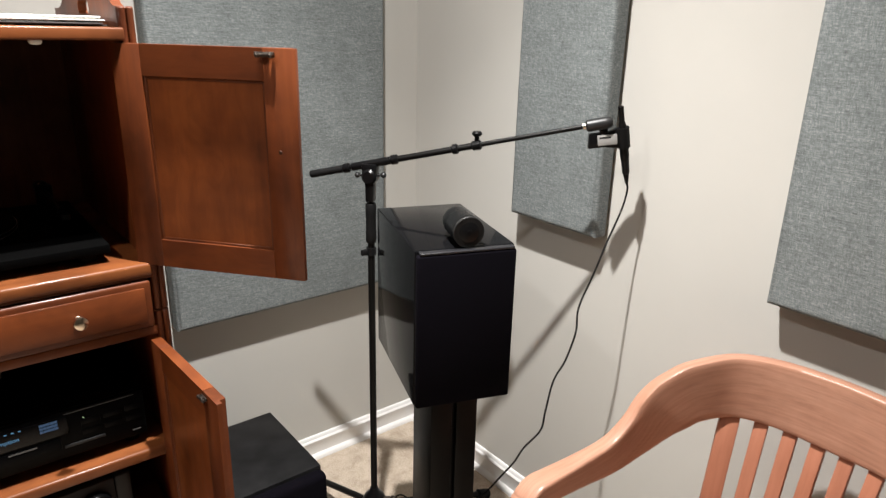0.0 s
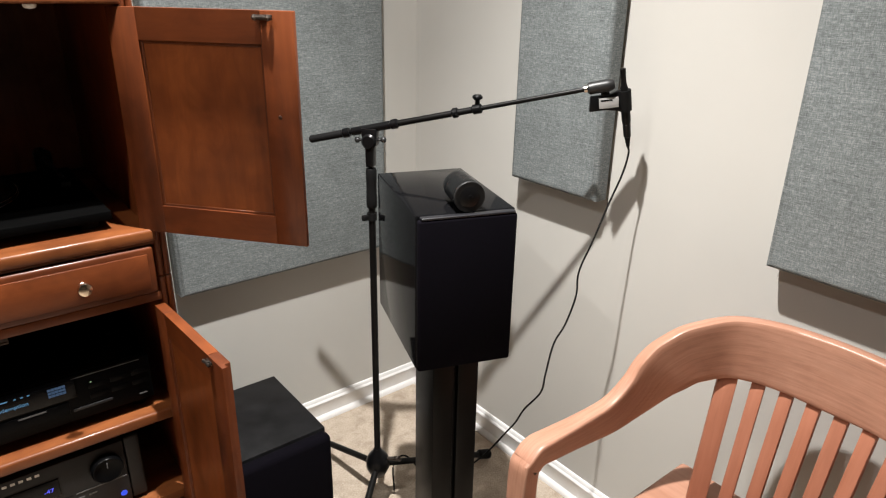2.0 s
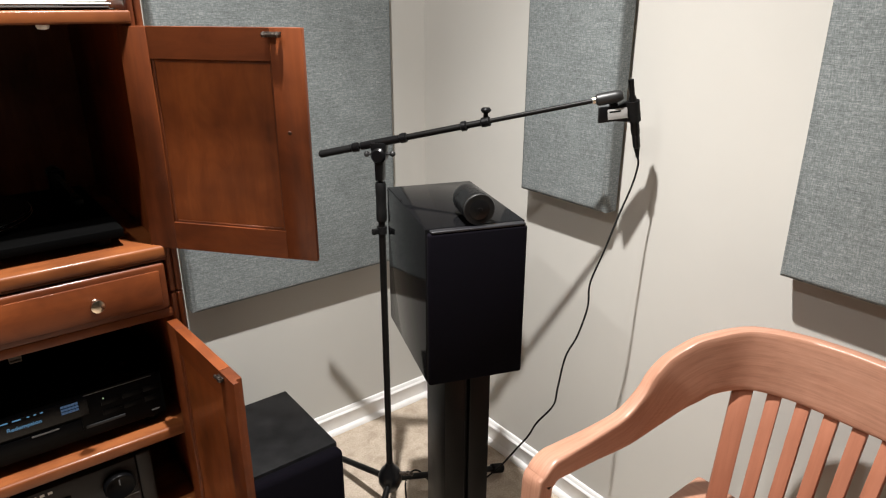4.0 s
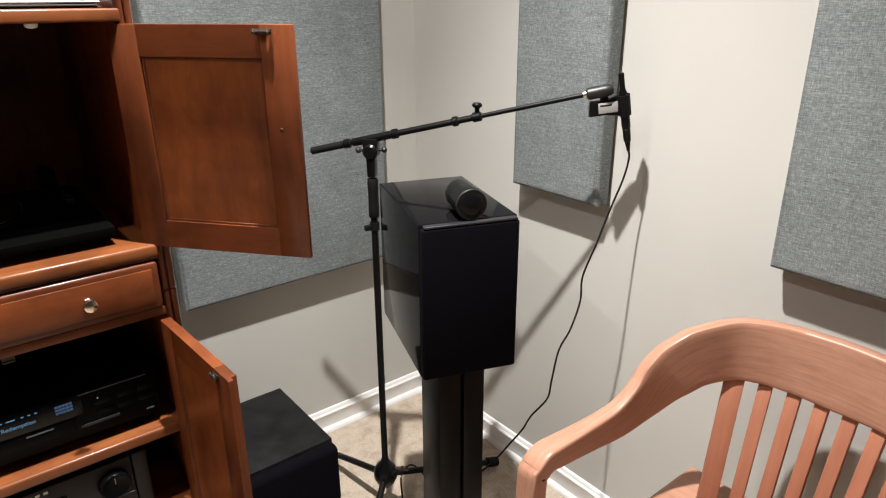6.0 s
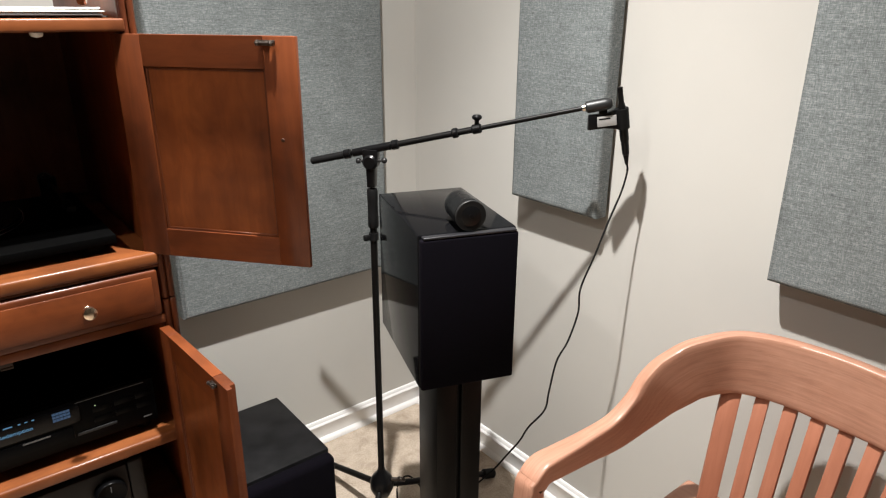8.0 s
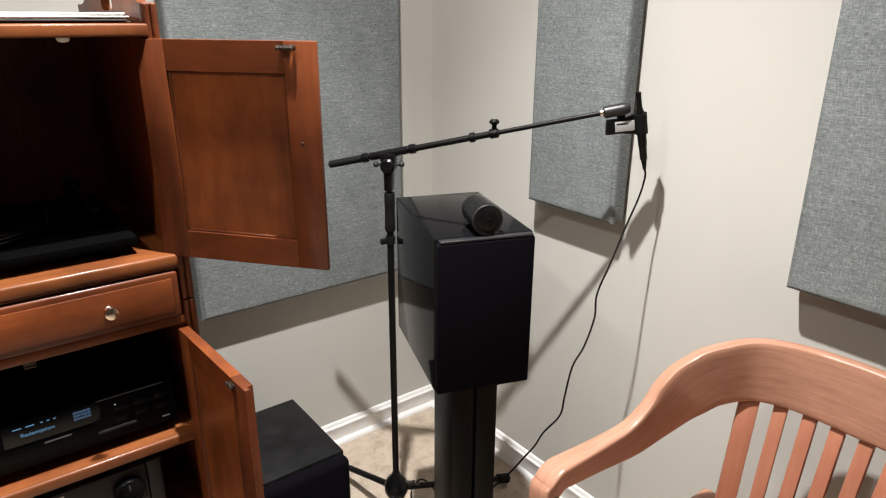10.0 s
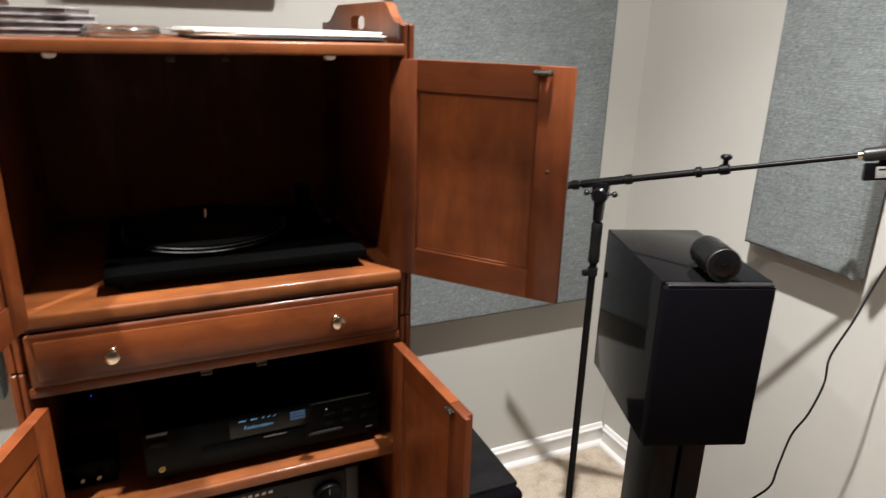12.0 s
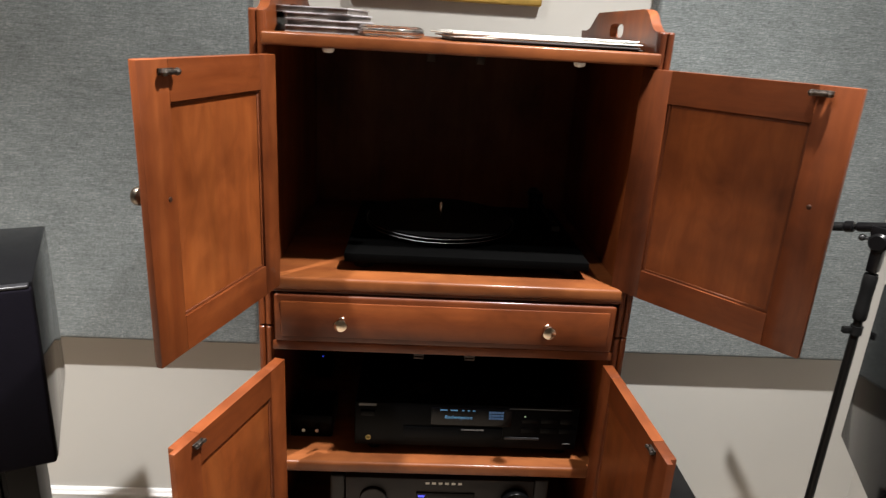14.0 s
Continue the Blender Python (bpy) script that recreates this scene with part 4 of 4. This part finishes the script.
part("body", bm_lathe([(0, 0), (0.0085, 0), (0.0098, 0.003), (0.0104, 0.012), (0.0104, 0.074), (0.0085, 0.088), (0.0062, 0.096), (0.0060, 0.120), (0.0064, 0.121), (0.0064, 0.131), (0, 0.132)], 28, along(MB, MT)), M_BLACK, mic)
part("plug", bm_rod(MB - ax * 0.032, MB + ax * 0.002, 0.0085, 0.0092, n=20, bev=0.002), M_PLASTIC, mic, "black cable plug")
part("strain_relief", bm_rod(MB - ax * 0.056, MB - ax * 0.031, 0.0038, 0.0070, n=16), M_RUBBER, mic)
q = MB - ax * 0.054
single("microphone_cable", bm_tube([q, q - ax * 0.02, (1.336, 1.382, 1.115), (1.300, 1.386, 1.042), (1.262, 1.389, 0.961), (1.235, 1.402, 0.877), (1.223, 1.394, 0.817), (1.190, 1.392, 0.749), (1.160, 1.399, 0.698), (1.145, 1.404, 0.613), (1.135, 1.406, 0.562), (1.105, 1.431, 0.509), (1.090, 1.444, 0.468), (1.080, 1.473, 0.416), (1.070, 1.522, 0.333), (1.035, 1.580, 0.24), (1.000, 1.640, 0.10), (0.960, 1.680, 0.006), (0.88, 1.70, 0.005), (0.93, 1.62, 0.005), (0.70, 1.50, 0.005)], 0.0025), M_RUBBER, "thin black microphone cable hanging to the floor", "cable")
single("loose_cable", bm_tube([(0.985, 1.86, 0.004), (1.00, 1.885, 0.08), (1.03, 1.87, 0.115), (1.065, 1.85, 0.07), (1.08, 1.83, 0.004), (1.02, 1.77, 0.004), (0.95, 1.72, 0.004), (0.86, 1.75, 0.004), (0.80, 1.66, 0.004)], 0.0028), M_RUBBER, "loose black cable looped on the carpet", "cable")

# ---- wooden armchair ----
CHAIR_SIZE = 0.95
chair = thing("wooden_armchair", "reddish oak jury armchair with slatted back", "armchair", pose(0.026 * (1 - CHAIR_SIZE), 0.437 * (1 - CHAIR_SIZE), 1.52 * (1 - CHAIR_SIZE)) @ Matrix.Scale(CHAIR_SIZE, 4))
SOLE = 1.52 - 1.52 / CHAIR_SIZE
YC = 0.83
HALF = [  # centre x, offset from the chair's axis, centre z, thickness, height
    (1.357, 0.00, 0.814, 0.030, 0.152), (1.356, 0.05, 0.814, 0.030, 0.150), (1.349, 0.10, 0.815, 0.030, 0.147), (1.330, 0.152, 0.816, 0.031, 0.144),
    (1.298, 0.199, 0.814, 0.030, 0.142), (1.243, 0.241, 0.800, 0.031, 0.140), (1.212, 0.262, 0.782, 0.032, 0.137), (1.177, 0.283, 0.753, 0.035, 0.130),
    (1.132, 0.300, 0.712, 0.034, 0.108), (1.062, 0.313, 0.678, 0.035, 0.080), (0.976, 0.326, 0.667, 0.040, 0.062), (0.900, 0.337, 0.661, 0.048, 0.052),
    (0.868, 0.343, 0.656, 0.052, 0.047), (0.846, 0.344, 0.640, 0.052, 0.044), (0.837, 0.345, 0.610, 0.052, 0.040), (0.835, 0.345, 0.405, 0.050, 0.044)]


def chair_rail():
    """The bent back rail that runs on into both arms."""
    rows = [(x, -o, z, t, h) for x, o, z, t, h in reversed(HALF[1:])] + HALF
    path = smooth_path([(x, YC + o, z) for x, o, z, t, h in rows], 6)
    th = smooth_path([(t, h, 0) for x, o, z, t, h in rows], 6)
    b = bmesh.new()
    rings = []
    n = 20
    for k, p in enumerate(path):
        d = path[min(k + 1, len(path) - 1)] - path[max(k - 1, 0)]
        flat = Vector((-d.y, d.x, 0))
        side_dir = flat.normalized() if flat.length > 0.5 * d.length else Vector((0, -1 if p.y < YC else -1, 0))
        if k and side_dir.dot(last) < 0:
            side_dir = -side_dir
        last = side_dir
        up = side_dir.cross(d.normalized())
        t, h = th[k].x, th[k].y
        ring = []
        for j in range(n):
            a = 2 * math.pi * (j + 0.5) / n
            ca, sa = math.cos(a), math.sin(a)
            ex = 0.22
            ring.append(b.verts.new(p + side_dir * (t / 2 * math.copysign(abs(ca) ** ex, ca)) + up * (h / 2 * math.copysign(abs(sa) ** ex, sa))))
        rings.append(ring)
    # the grain follows the bend: u runs along the rail, v round its section, both in metres
    uv = b.loops.layers.uv.new("grain")
    u = 0.0
    for k, (p, q) in enumerate(zip(rings, rings[1:])):
        du = (path[k + 1] - path[k]).length
        v = 0.0
        for j in range(n):
            dv = (p[(j + 1) % n].co - p[j].co).length
            f = b.faces.new((p[j], p[(j + 1) % n], q[(j + 1) % n], q[j]))
            for loop, st in zip(f.loops, ((u, v), (u, v + dv), (u + du, v + dv), (u + du, v))):
                loop[uv].uv = st
            v += dv
        u += du
    b.faces.new(rings[0])
    b.faces.new(rings[-1])
    bmesh.ops.recalc_face_normals(b, faces=b.faces[:])
    return b


part("back_rail", chair_rail(), M_CHAIRBENT, chair, "bent wooden rail sweeping into both arms")


def rail_x(o):
    """The rail's centre line x at an offset from the axis."""
    o = abs(o)
    for (x0, o0, *_), (x1, o1, *_) in zip(HALF, HALF[1:]):
        if o <= o1:
            return x0 + (x1 - x0) * (o - o0) / (o1 - o0)
    return HALF[-1][0]


def slat(o, w, name):
    xt = rail_x(o) + 0.007
    top, bot = Vector((xt, YC + o, 0.752)), Vector((xt - 0.083, YC + o * 0.893, 0.452))
    b = bm_box(-0.008, 0.008, -w / 2, w / 2, 0, (top - bot).length, 0.003)
    zax = (top - bot).normalized()
    yax = Vector((0.7 * (rail_x(o + 0.02) - rail_x(o - 0.02)) / 0.04, 1, 0)).normalized()
    yax = (yax - zax * yax.dot(zax)).normalized()
    xax = yax.cross(zax)
    m = Matrix((xax, yax, zax)).transposed().to_4x4()
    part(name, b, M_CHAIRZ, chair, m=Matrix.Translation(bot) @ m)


for s in (-1, 1):
    slat(s * 0.1925, 0.041, "back_post")
for o in (-0.1375, -0.0825, -0.0275, 0.0275, 0.0825, 0.1375):
    slat(o, 0.028, "back_slat")
b = bm_box(0.82, 1.33, YC - 0.27, YC + 0.27, 0.418, 0.452, 0.014, 4)
part("seat", b, M_CHAIR, chair)
for s in (-1, 1):
    y = YC + s * 0.345
    part("arm_bracket", bm_box(0.815, 0.857, min(y + s * 0.02, y - s * 0.13), max(y + s * 0.02, y - s * 0.13), 0.385, 0.4165, 0.006), M_CHAIR, chair)
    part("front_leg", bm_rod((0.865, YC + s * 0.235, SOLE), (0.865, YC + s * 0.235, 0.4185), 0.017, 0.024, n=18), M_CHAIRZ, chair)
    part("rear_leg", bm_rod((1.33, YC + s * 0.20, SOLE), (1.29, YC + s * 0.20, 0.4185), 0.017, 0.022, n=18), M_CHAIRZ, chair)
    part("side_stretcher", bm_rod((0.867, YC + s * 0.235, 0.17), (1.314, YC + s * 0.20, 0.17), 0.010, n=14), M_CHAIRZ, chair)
part("front_stretcher", bm_rod((0.865, YC - 0.235, 0.22), (0.865, YC + 0.235, 0.22), 0.010, n=14), M_CHAIR, chair)
part("rear_stretcher", bm_rod((1.31, YC - 0.20, 0.22), (1.31, YC + 0.20, 0.22), 0.010, n=14), M_CHAIR, chair)

coil = []
for k in range(40):
    a = 2 * math.pi * k / 12
    coil.append((-0.735 + (0.046 + 0.004 * math.sin(k)) * math.cos(a), 2.235 + 0.044 * math.sin(a), 0.005 + 0.0012 * k * 0.35))
single("coiled_cable", bm_tube(coil, 0.0035, 8, 4), M_RUBBER, "black cable coiled on the carpet by the baseboard", "cable")
